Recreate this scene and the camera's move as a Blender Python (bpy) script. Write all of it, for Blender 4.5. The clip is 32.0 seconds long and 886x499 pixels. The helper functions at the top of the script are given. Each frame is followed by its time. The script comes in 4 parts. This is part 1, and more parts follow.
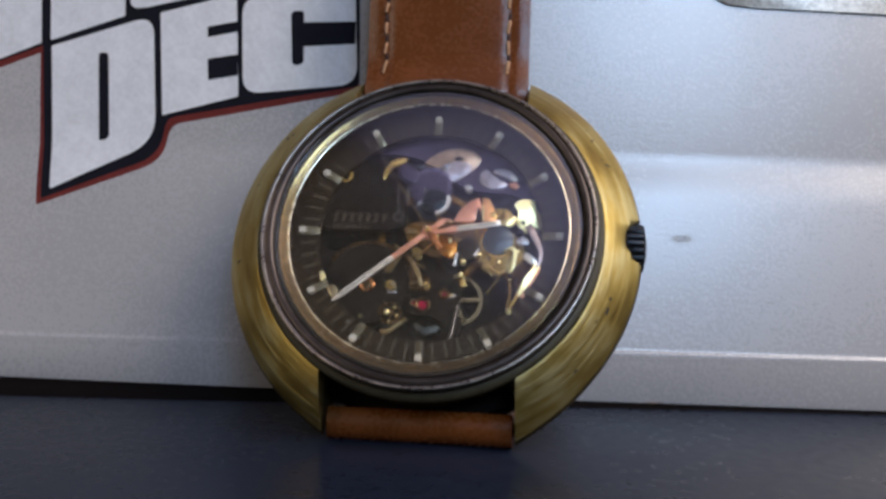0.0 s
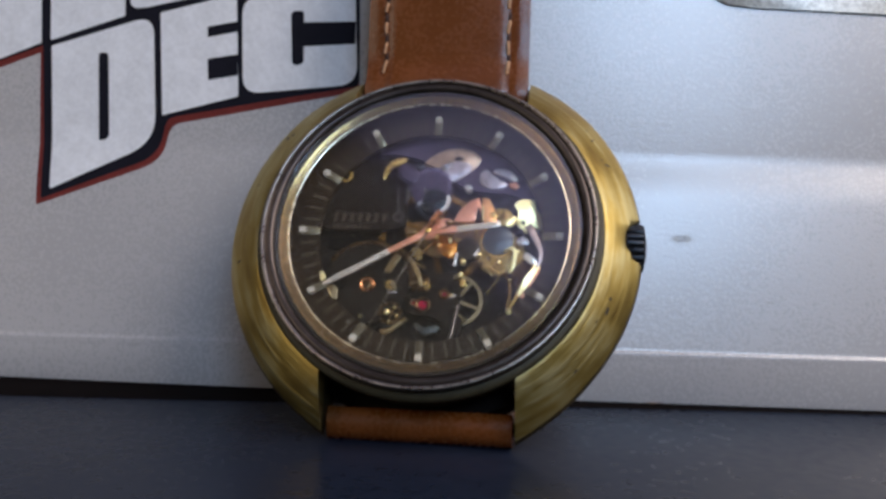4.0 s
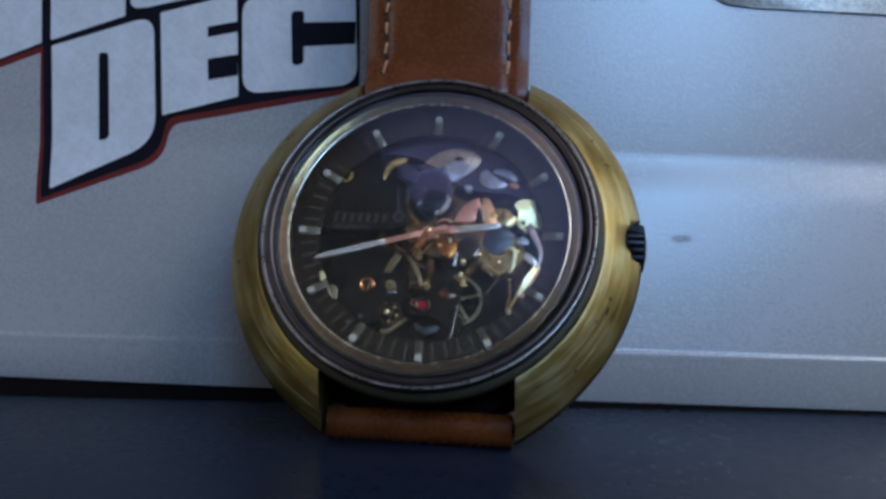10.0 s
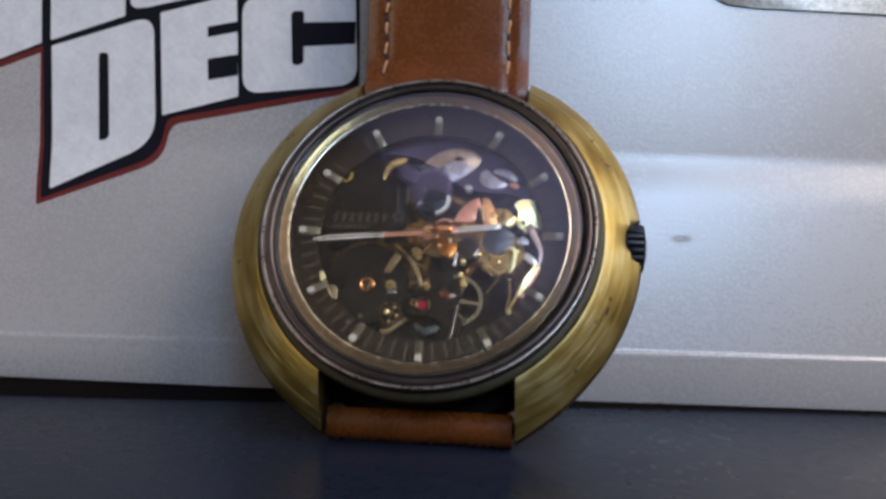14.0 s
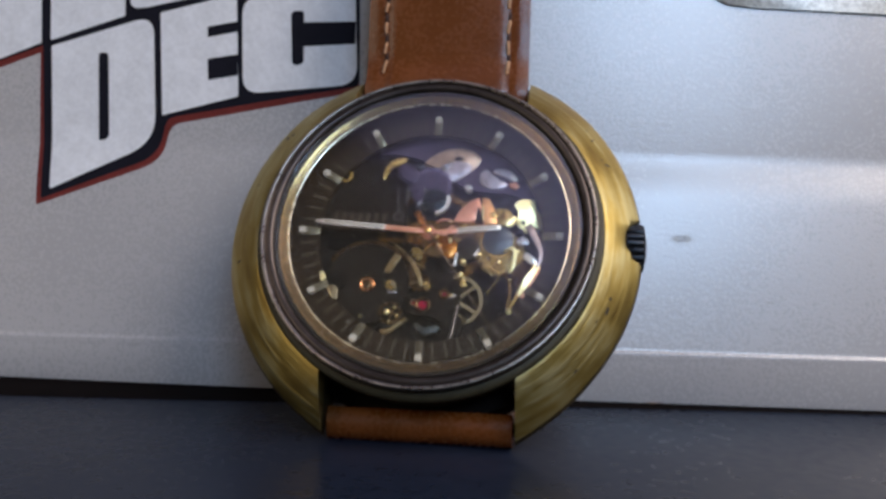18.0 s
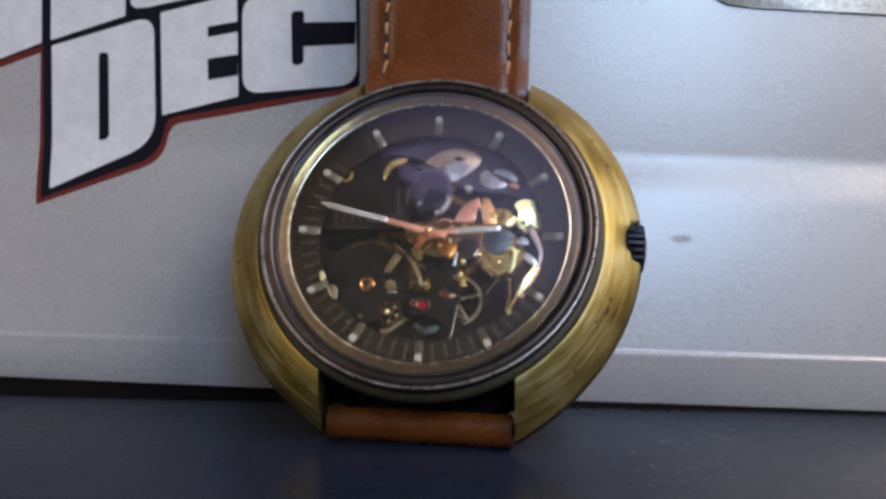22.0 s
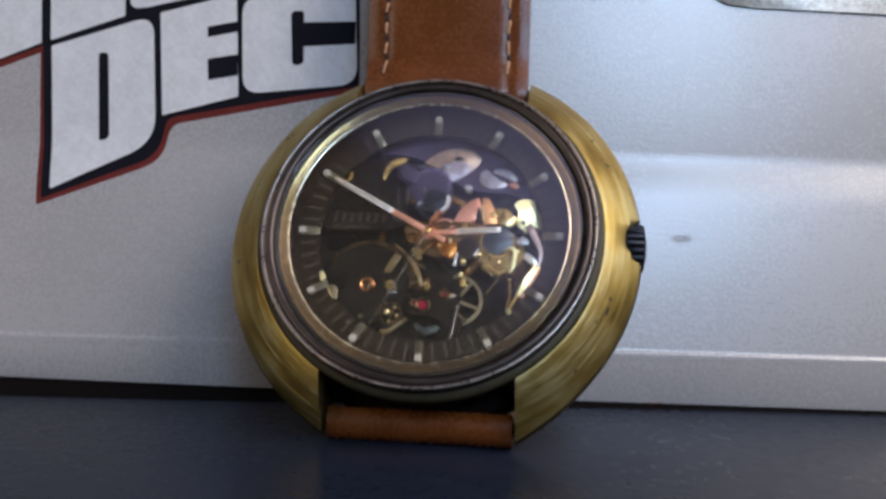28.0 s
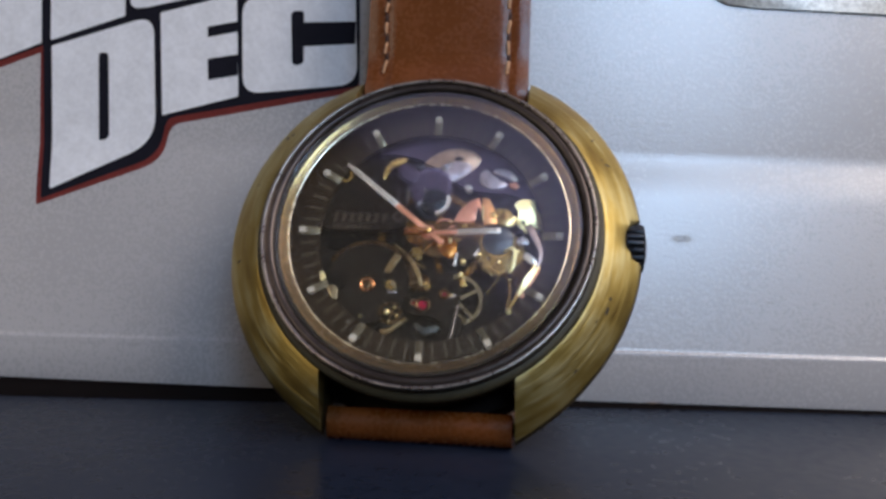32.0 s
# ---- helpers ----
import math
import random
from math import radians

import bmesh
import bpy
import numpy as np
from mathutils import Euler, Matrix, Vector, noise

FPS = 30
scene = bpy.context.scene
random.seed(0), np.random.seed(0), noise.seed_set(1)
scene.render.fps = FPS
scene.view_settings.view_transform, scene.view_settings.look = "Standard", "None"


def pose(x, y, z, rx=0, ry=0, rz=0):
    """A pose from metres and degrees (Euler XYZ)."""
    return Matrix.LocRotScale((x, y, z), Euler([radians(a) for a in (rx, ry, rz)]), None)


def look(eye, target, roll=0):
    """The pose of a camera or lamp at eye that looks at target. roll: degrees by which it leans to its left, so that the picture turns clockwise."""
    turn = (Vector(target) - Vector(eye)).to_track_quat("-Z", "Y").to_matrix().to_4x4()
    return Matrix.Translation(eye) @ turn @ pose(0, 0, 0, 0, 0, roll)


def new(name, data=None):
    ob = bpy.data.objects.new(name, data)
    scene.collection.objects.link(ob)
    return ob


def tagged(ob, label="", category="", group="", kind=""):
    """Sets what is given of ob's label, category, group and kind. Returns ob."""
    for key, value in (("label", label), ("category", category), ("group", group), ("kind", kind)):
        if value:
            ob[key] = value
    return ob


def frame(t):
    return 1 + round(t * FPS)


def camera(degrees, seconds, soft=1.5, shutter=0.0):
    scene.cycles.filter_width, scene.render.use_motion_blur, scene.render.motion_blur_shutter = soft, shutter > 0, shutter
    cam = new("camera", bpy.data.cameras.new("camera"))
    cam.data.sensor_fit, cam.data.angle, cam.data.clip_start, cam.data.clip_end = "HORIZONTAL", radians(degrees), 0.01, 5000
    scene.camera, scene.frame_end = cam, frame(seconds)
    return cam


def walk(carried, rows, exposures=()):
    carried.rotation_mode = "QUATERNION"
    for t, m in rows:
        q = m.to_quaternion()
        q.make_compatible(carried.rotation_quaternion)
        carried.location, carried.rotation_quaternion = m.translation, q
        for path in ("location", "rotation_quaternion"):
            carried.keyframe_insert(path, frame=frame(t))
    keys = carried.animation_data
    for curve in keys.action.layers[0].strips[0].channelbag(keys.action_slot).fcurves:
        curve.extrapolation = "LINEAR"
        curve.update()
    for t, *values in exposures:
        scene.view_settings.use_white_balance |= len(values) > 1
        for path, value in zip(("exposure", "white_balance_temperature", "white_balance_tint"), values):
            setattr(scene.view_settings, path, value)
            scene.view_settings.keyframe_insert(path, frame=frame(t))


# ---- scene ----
# The shot: a watch leaning before a pale plastic case on a dark table, filmed close up by a camera that stands still.
MM = 0.001
cam = camera(52.0, 32.0, soft=3.15)
EYE = pose(0, -0.095, 0.025, 86.0, 0, 0) @ pose(0, 0, 0, 0, 0, 1.7)
walk(cam, [(0.0, EYE), (32.0, EYE)],
     exposures=[(0.0, 0.03, 6650, 15), (8.0, 0.03, 6650, 15), (8.5, -0.03, 6320, 13), (9.0, -0.42, 5600, 9), (9.4, -0.60, 5200, 8),
                (11.0, -0.63, 5150, 8), (12.1, -0.62, 5160, 8), (12.5, -0.44, 5640, 10), (13.0, 0.03, 6650, 15), (32.0, 0.03, 6650, 15)])

# ---- world and lights ----
world = bpy.data.worlds.new("world")
scene.world = world
world.use_nodes = True
wn = world.node_tree.nodes
sky = wn.new("ShaderNodeTexSky")
sky.sky_type, sky.sun_disc = "NISHITA", False
sky.sun_elevation, sky.sun_rotation = radians(35), radians(120)
world.node_tree.links.new(sky.outputs[0], wn["Background"].inputs[0])
wn["Background"].inputs[1].default_value = 0.1


# the unseen room is turned to set where its ceiling edge mirrors in the crystal
ROOM_TURN = Matrix.Rotation(radians(26), 4, "Z")


def area_lamp(name, m, sx, sy, watts, color):
    lamp = bpy.data.lights.new(name, "AREA")
    lamp.shape, lamp.size, lamp.size_y, lamp.energy, lamp.color = "RECTANGLE", sx, sy, watts, color
    ob = new(name, lamp)
    ob.matrix_world = m
    return ob


# daylight standing in the window opening behind the camera
area_lamp("window_daylight", ROOM_TURN @ look((-0.30, -1.61, 0.97), (-0.30, 0, 0.97)), 0.56, 0.48, 10.6, (0.46, 0.70, 1.0))
# daylight in the second window, to the right of the table
area_lamp("side_window_daylight", ROOM_TURN @ look((1.28, -0.80, 0.80), (0, -0.80, 0.80)), 0.8, 0.7, 4, (0.94, 0.94, 0.91))
# dim warm fill added at the left, in an unseen opening in the west wall
area_lamp("left_fill_light", ROOM_TURN @ look((-0.98, -0.20, 0.34), (0, -0.05, 0.1)), 0.56, 0.5, 1.4, (1.0, 0.82, 0.58))
# unseen lamp added close by at the upper right as the main light
area_lamp("upper_right_key_light", look((0.30, -0.215, 0.36), (0.05, 0, 0)), 0.28, 0.28, 1.68, (1.0, 0.93, 0.87))


# ---- materials ----
def material(name, base, rough=0.5, metal=0.0, vary=0.12, coarse=300.0, fine=3000.0, bump=0.004, depth=0.01, spec=0.5, streak="", rough_vary=0.1, coat=0.0, coat_rough=0.05, dark=None):
    """A surface with stains at a coarse size and grain at a fine one (both per metre); depth in mm."""
    m = bpy.data.materials.new(name)
    m.use_nodes = True
    n, l = m.node_tree.nodes, m.node_tree.links
    b = n["Principled BSDF"]
    b.inputs["Metallic"].default_value = metal
    b.inputs["Specular IOR Level"].default_value = spec
    b.inputs["Coat Weight"].default_value = coat
    b.inputs["Coat Roughness"].default_value = coat_rough
    co = n.new("ShaderNodeTexCoord")
    vec = co.outputs["Object"]
    fvec = vec
    if streak == "polar":
        sep = n.new("ShaderNodeSeparateXYZ"); l.new(vec, sep.inputs[0])
        sq = n.new("ShaderNodeVectorMath"); sq.operation = "MULTIPLY"; sq.inputs[1].default_value = (1, 1, 0); l.new(vec, sq.inputs[0])
        ln = n.new("ShaderNodeVectorMath"); ln.operation = "LENGTH"; l.new(sq.outputs[0], ln.inputs[0])
        at = n.new("ShaderNodeMath"); at.operation = "ARCTAN2"; l.new(sep.outputs[1], at.inputs[0]); l.new(sep.outputs[0], at.inputs[1])
        am = n.new("ShaderNodeMath"); am.operation = "MULTIPLY"; am.inputs[1].default_value = 0.0016; l.new(at.outputs[0], am.inputs[0])
        cb = n.new("ShaderNodeCombineXYZ"); l.new(ln.outputs["Value"], cb.inputs[0]); l.new(am.outputs[0], cb.inputs[1])
        fvec = cb.outputs[0]
    elif streak in ("x", "y"):
        mp = n.new("ShaderNodeMapping"); l.new(vec, mp.inputs[0])
        mp.inputs["Scale"].default_value = (0.04, 1, 1) if streak == "x" else (1, 0.04, 1)
        fvec = mp.outputs[0]
    big = n.new("ShaderNodeTexNoise"); big.inputs["Scale"].default_value = coarse; big.inputs["Detail"].default_value = 5; l.new(vec, big.inputs["Vector"])
    small = n.new("ShaderNodeTexNoise"); small.inputs["Scale"].default_value = fine; small.inputs["Detail"].default_value = 4; l.new(fvec, small.inputs["Vector"])
    ramp = n.new("ShaderNodeValToRGB")
    low = dark or tuple(c * (1 - 2.2 * vary) for c in base)
    high = tuple(min(1, c * (1 + vary)) for c in base)
    ramp.color_ramp.elements[0].position, ramp.color_ramp.elements[1].position = 0.3, 0.62
    ramp.color_ramp.elements[0].color, ramp.color_ramp.elements[1].color = (*low, 1), (*high, 1)
    mixv = n.new("ShaderNodeMath"); mixv.operation = "MULTIPLY_ADD"; mixv.inputs[1].default_value = 0.5
    half = n.new("ShaderNodeMath"); half.operation = "MULTIPLY"; half.inputs[1].default_value = 0.5
    l.new(small.outputs["Fac"], half.inputs[0]); l.new(big.outputs["Fac"], mixv.inputs[0]); l.new(half.outputs[0], mixv.inputs[2])
    l.new(mixv.outputs[0], ramp.inputs[0]); l.new(ramp.outputs[0], b.inputs["Base Color"])
    rr = n.new("ShaderNodeMapRange")
    rr.inputs["To Min"].default_value, rr.inputs["To Max"].default_value = max(0.03, rough - rough_vary), min(1, rough + rough_vary)
    rr.inputs["From Min"].default_value, rr.inputs["From Max"].default_value = 0.3, 0.7
    l.new(mixv.outputs[0], rr.inputs[0]); l.new(rr.outputs[0], b.inputs["Roughness"])
    if bump:
        bp = n.new("ShaderNodeBump"); bp.inputs["Strength"].default_value = min(1, bump * 100); bp.inputs["Distance"].default_value = depth * MM
        l.new(small.outputs["Fac"], bp.inputs["Height"]); l.new(bp.outputs[0], b.inputs["Normal"]); l.new(bp.outputs[0], b.inputs["Coat Normal"])
    return m


M_TABLE = material("table_top", (0.0122, 0.0180, 0.034), 0.30, spec=0.18, vary=0.14, coarse=40, fine=700, bump=0.002, depth=0.004)
M_SCUFF = material("table_scuff", (0.045, 0.055, 0.075), 0.6, spec=0.2, vary=0.3, coarse=900, fine=3000)
M_CASEWHITE = material("white_plastic", (0.41, 0.405, 0.415), 0.27, spec=1.0, coat=0.28, coat_rough=0.2, vary=0.02, coarse=45, fine=2500, bump=0.009, depth=0.025, rough_vary=0.06)
M_PRINTWHITE = material("white_print", (0.72, 0.74, 0.775), 0.45, vary=0.065, coarse=420, fine=1700, bump=0.003, depth=0.03)
M_PRINTBLACK = material("black_print", (0.010, 0.010, 0.016), 0.6, spec=0.06, vary=0.1, coarse=500, fine=2500, bump=0.003)
M_PRINTRED = material("red_print", (0.15, 0.026, 0.022), 0.55, spec=0.1, vary=0.15, coarse=500, fine=2500, bump=0.003)
M_GREYMETAL = material("latch_metal", (0.55, 0.57, 0.56), 0.35, 0.3, vary=0.25, coarse=900, fine=2500, bump=0.01, depth=0.05)
M_SPOT = material("brown_stain", (0.32, 0.305, 0.295), 0.34, spec=0.8, vary=0.2, coarse=900, fine=3000)
M_LEATHER = material("brown_leather", (0.156, 0.045, 0.009), 0.27, vary=0.14, coarse=200, fine=2300, bump=0.008, depth=0.06, rough_vary=0.1)
M_THREAD = material("pale_orange_thread", (0.55, 0.31, 0.17), 0.7, vary=0.25, coarse=1500, fine=6000, bump=0.01, depth=0.05)
M_HOLE = material("stitch_hole", (0.03, 0.009, 0.005), 0.7, vary=0.1)
M_BRASS = material("brushed_gilt_brass", (0.47, 0.375, 0.155), 0.44, 0.97, coarse=170, fine=1800, bump=0.01, depth=0.12, streak="polar", rough_vary=0.14)
brass_ramp = next(n for n in M_BRASS.node_tree.nodes if n.type == "VALTORGB").color_ramp
brass_ramp.elements[0].position, brass_ramp.elements[1].position = 0.38, 0.60
brass_ramp.elements[0].color, brass_ramp.elements[1].color = (0.30, 0.20, 0.055, 1), (0.50, 0.42, 0.20, 1)
brass_ramp.elements.new(0.49).color = (0.40, 0.290, 0.085, 1)
M_CASESIDE = material("darker_case_side", (0.15, 0.105, 0.045), 0.45, 0.9, vary=0.3, coarse=400, fine=2000, bump=0.004)
M_STEEL = material("worn_dark_steel", (0.084, 0.068, 0.061), 0.36, 0.85, vary=0.14, coarse=150, fine=1500, bump=0.003, depth=0.01, rough_vary=0.12)
M_RIM = material("bright_steel_edge", (0.52, 0.45, 0.38), 0.30, 1.0, vary=0.16, coarse=500, fine=2500, bump=0.003)
M_REHAUT = material("gilt_flange", (0.45, 0.315, 0.145), 0.22, 1.0, vary=0.12, coarse=120, fine=1500, bump=0.0, rough_vary=0.05)
M_FLANGEGLINT = material("flange_edge_glint", (0.85, 0.74, 0.55), 0.26, 1.0, vary=0.2, coarse=500, fine=2500, bump=0.002)
M_DIAL = material("dark_brown_dial", (0.021, 0.0145, 0.0085), 0.42, spec=0.03, vary=0.2, coarse=300, fine=2500, bump=0.003)
M_TICK = material("printed_tick", (0.15, 0.132, 0.10), 0.45, 0.4, vary=0.1)
M_MARKER = material("applied_marker", (0.19, 0.165, 0.105), 0.32, 0.85, vary=0.1)
M_LUME = material("aged_lume", (0.40, 0.375, 0.31), 0.7, vary=0.08, coarse=1500, fine=6000)
M_PLATE = material("blackened_plate", (0.0165, 0.0135, 0.0105), 0.40, 0.0, spec=0.03, vary=0.2, coarse=300, fine=2500, bump=0.003, streak="x")
M_PLATE2 = material("grey_bridge", (0.020, 0.017, 0.0155), 0.34, 0.2, spec=0.15, vary=0.2, coarse=300, fine=2500, bump=0.003, streak="x")
M_GOLD = material("gilt_part", (0.88, 0.60, 0.19), 0.26, 0.8, vary=0.12, coarse=600, fine=3000, bump=0.002)
M_OLDGOLD = material("tarnished_gilt", (0.44, 0.30, 0.105), 0.30, 0.6, vary=0.25, coarse=700, fine=3000, bump=0.003)
M_PALEGOLD = material("pale_gilt", (1.0, 0.84, 0.42), 0.34, 0.6, vary=0.06, coarse=600, fine=3000, bump=0.002)
M_ROSE = material("rose_gilt", (0.80, 0.37, 0.235), 0.36, 0.6, vary=0.08, coarse=1100, fine=3000, bump=0.002)
M_AMBER = material("amber_brass", (0.31, 0.165, 0.045), 0.24, 0.7, vary=0.3, coarse=500, fine=3000, bump=0.003)
M_SILVER = material("polished_silver", (0.74, 0.73, 0.74), 0.24, 0.9, vary=0.1, coarse=600, fine=3000, bump=0.002)
# dark steel with the crystal's violet reflection put into its colour
M_VIOLETVEIL = material("violet_veiled_steel", (0.072, 0.056, 0.096), 0.32, 0.4, vary=0.15, coarse=500, fine=3000, streak="x")
M_BLUE = material("blued_steel", (0.095, 0.11, 0.125), 0.42, 0.7, vary=0.2, coarse=600, fine=3000)
M_GREEN = material("grey_green_steel", (0.10, 0.11, 0.105), 0.36, 0.9, vary=0.2, coarse=600, fine=3000)
M_RUBY = material("ruby_jewel", (0.27, 0.008, 0.03), 0.06, vary=0.1, spec=0.8, coat=0.6)
M_AMBERGLOW = material("orange_amber_glow", (0.46, 0.17, 0.02), 0.22, 0.6, vary=0.3, coarse=900, fine=3000, coat=0.5)
M_BALANCE = material("nickel_balance", (0.46, 0.37, 0.21), 0.3, 0.9, vary=0.15, coarse=600, fine=3000)
M_BLACK = material("black_steel", (0.005, 0.0045, 0.004), 0.45, 0.1, spec=0.1, vary=0.2)
M_GASKET = material("brown_black_bezel_slope", (0.012, 0.0105, 0.009), 0.5, 0.0, spec=0.2, vary=0.12, coarse=200, fine=1500, bump=0.0, rough_vary=0.05)
M_CROWN = material("dark_crown_steel", (0.055, 0.06, 0.07), 0.36, 1.0, vary=0.3, coarse=600, fine=3000, bump=0.003)
M_DENT = material("tarnished_dent", (0.10, 0.08, 0.05), 0.5, 0.6, vary=0.2)
M_PEACH = material("peach_gilt", (0.60, 0.42, 0.29), 0.36, 0.9, vary=0.16, coarse=1100, fine=3000, bump=0.002)
M_PEACHROSE = material("orange_rose_gilt", (0.84, 0.41, 0.17), 0.34, 0.65, vary=0.12, coarse=1100, fine=3000, bump=0.002)
M_LAVENDER = material("lavender_nickel", (0.56, 0.52, 0.57), 0.36, 0.85, vary=0.18, coarse=1000, fine=3000, bump=0.002)
M_BRIGHT = material("bright_steel", (0.96, 0.93, 0.88), 0.42, 0.9, vary=0.05, coarse=600, fine=3000, bump=0.002)
M_CASESCREW = material("dark_green_steel", (0.03, 0.042, 0.046), 0.25, 0.7, vary=0.2, coarse=600, fine=3000)
M_AMBERDARK = material("dark_amber_brass", (0.17, 0.10, 0.045), 0.3, 1.0, vary=0.3, coarse=500, fine=3000, bump=0.003)
M_REDBROWN = material("red_brown_tail", (0.82, 0.33, 0.12), 0.28, 0.95, vary=0.1, coarse=600, fine=3000)
M_NEEDLE = material("dull_gilt_needle", (0.19, 0.145, 0.10), 0.35, 0.9, vary=0.1)
M_MAUVE = material("mauve_grey_lever", (0.42, 0.33, 0.31), 0.34, 0.8, vary=0.15, coarse=900, fine=3000, bump=0.002)
M_OLIVE = material("dark_olive_steel", (0.040, 0.032, 0.017), 0.32, 0.3, spec=0.3, vary=0.25, coarse=700, fine=3000)
M_VIOLETEDGE = material("violet_edge_highlight", (0.20, 0.17, 0.27), 0.3, 0.5, vary=0.15, coarse=900, fine=3000)
M_COPPER = material("copper_setting", (0.62, 0.29, 0.13), 0.25, 0.95, vary=0.15, coarse=900, fine=3000)
M_POST = material("bright_gilt_post", (1.0, 0.80, 0.38), 0.24, 0.8, vary=0.08, coarse=900, fine=3000)
M_TAN = material("tan_brass", (0.25, 0.17, 0.075), 0.35, 0.7, vary=0.2, coarse=700, fine=3000, bump=0.003)
M_HANDMETAL = material("warm_white_hand_metal", (0.80, 0.72, 0.64), 0.34, 0.7, vary=0.2, coarse=1400, fine=5000, bump=0.003)
M_BROWNGILT = material("brown_gilt_plate", (0.15, 0.092, 0.038), 0.36, 0.35, vary=0.3, coarse=700, fine=3000, bump=0.003)
M_DULL = material("dull_grey_steel", (0.13, 0.115, 0.10), 0.35, 0.8, vary=0.15, coarse=600, fine=3000)
M_SKIRT = material("dark_bezel_skirt", (0.045, 0.038, 0.020), 0.45, 0.2, spec=0.3, vary=0.15, coarse=300, fine=2000)
M_SHADE = material("dark_shade_brown", (0.0045, 0.003, 0.003), 0.7, spec=0.08, vary=0.2, coarse=300, fine=2000)
M_RUST = material("rusty_stain", (0.27, 0.20, 0.17), 0.5, vary=0.3, coarse=1500, fine=4000)
M_INK = material("faded_gilt_print", (0.072, 0.052, 0.034), 0.5, vary=0.3, coarse=2500, fine=6000)
# colours of the unseen room, chosen for what crystal and bezel reflect
M_WALL = material("wall_paint", (0.05, 0.038, 0.025), 0.9, spec=0.1, vary=0.05, coarse=3, fine=120)
M_WALLTAN = material("brown_wall_paint", (0.155, 0.108, 0.060), 0.9, spec=0.05, vary=0.05, coarse=3, fine=120)
M_WALLGREY = material("grey_wall_paint", (0.30, 0.30, 0.32), 0.8, vary=0.05, coarse=3, fine=120)
M_CEIL = material("ceiling_reflection_violet", (0.93, 0.69, 0.86), 0.8, vary=0.03, coarse=3, fine=120)
M_FLOOR = material("floor_boards", (0.16, 0.10, 0.06), 0.5, vary=0.2, coarse=6, fine=150, streak="x")
M_GLASS = bpy.data.materials.new("mineral_glass")
M_GLASS.use_nodes = True
g = M_GLASS.node_tree.nodes["Principled BSDF"]
g.inputs["Transmission Weight"].default_value, g.inputs["Roughness"].default_value, g.inputs["IOR"].default_value = 1.0, 0.0, 1.3
g.inputs["Base Color"].default_value = (0.97, 0.97, 0.97, 1)
g.inputs["Coat Weight"].default_value, g.inputs["Coat Roughness"].default_value, g.inputs["Coat IOR"].default_value = 1.0, 0.14, 1.9


# ---- mesh helpers: all in millimetres ----
def part(name, bm, mat, parent=None, label="", smooth=40, at=None):
    """Links a bmesh (in mm) as one mesh object under its thing or part."""
    bmesh.ops.recalc_face_normals(bm, faces=bm.faces)
    bmesh.ops.scale(bm, vec=(MM, MM, MM), verts=bm.verts)
    me = bpy.data.meshes.new(name)
    bm.to_mesh(me)
    bm.free()
    me.materials.append(mat)
    me.shade_smooth()
    me.set_sharp_from_angle(angle=radians(smooth))
    ob = new(name, me)
    if parent:
        ob.parent = parent
    if at is not None:
        ob.matrix_basis = at
    if label:
        tagged(ob, label)
    return ob


def soften(pts, times=1, cut=0.25):
    """Rounds an outline's corners by cutting them."""
    for _ in range(times):
        pts = [p for i, a in enumerate(pts) for b in [pts[(i + 1) % len(pts)]]
               for p in ((a[0] + (b[0] - a[0]) * cut, a[1] + (b[1] - a[1]) * cut), (b[0] + (a[0] - b[0]) * cut, b[1] + (a[1] - b[1]) * cut))]
    return pts


def rounded(pts, n=6):
    """An outline of (x, y, radius) with its corners rounded."""
    out = []
    for i, (x, y, r) in enumerate(pts):
        if not r:
            out.append((x, y))
            continue
        c = Vector((x, y))
        a, b = Vector(pts[i - 1][:2]) - c, Vector(pts[(i + 1) % len(pts)][:2]) - c
        p, q = c + a.normalized() * min(r, a.length * 0.45), c + b.normalized() * min(r, b.length * 0.45)
        out += [tuple(p * (1 - t) ** 2 + c * 2 * t * (1 - t) + q * t * t) for t in [k / n for k in range(n + 1)]]
    return out


def slab(bm, pts, z0, z1, bevel=0.0):
    """A flat piece of an outline, from z0 up to z1, with a chamfered upper edge."""
    lo = [bm.verts.new((x, y, z0)) for x, y in pts]
    hi = [bm.verts.new((x, y, z1)) for x, y in pts]
    k = len(pts)
    bm.faces.new(lo[::-1])
    top = bm.faces.new(hi)
    for i in range(k):
        bm.faces.new((lo[i], lo[(i + 1) % k], hi[(i + 1) % k], hi[i]))
    if bevel:
        bmesh.ops.bevel(bm, geom=list(top.edges), offset=bevel, segments=2, profile=0.5, affect="EDGES")
    return bm


def tip(bm, sx, sy):
    """Leans a piece by slopes along x and y about its middle."""
    cx = sum(v.co.x for v in bm.verts) / len(bm.verts)
    cy = sum(v.co.y for v in bm.verts) / len(bm.verts)
    for v in bm.verts:
        v.co.z += sx * (v.co.x - cx) + sy * (v.co.y - cy)
    return bm


def disc_pts(x, y, r, n=32):
    return [(x + r * math.cos(2 * math.pi * i / n), y + r * math.sin(2 * math.pi * i / n)) for i in range(n)]


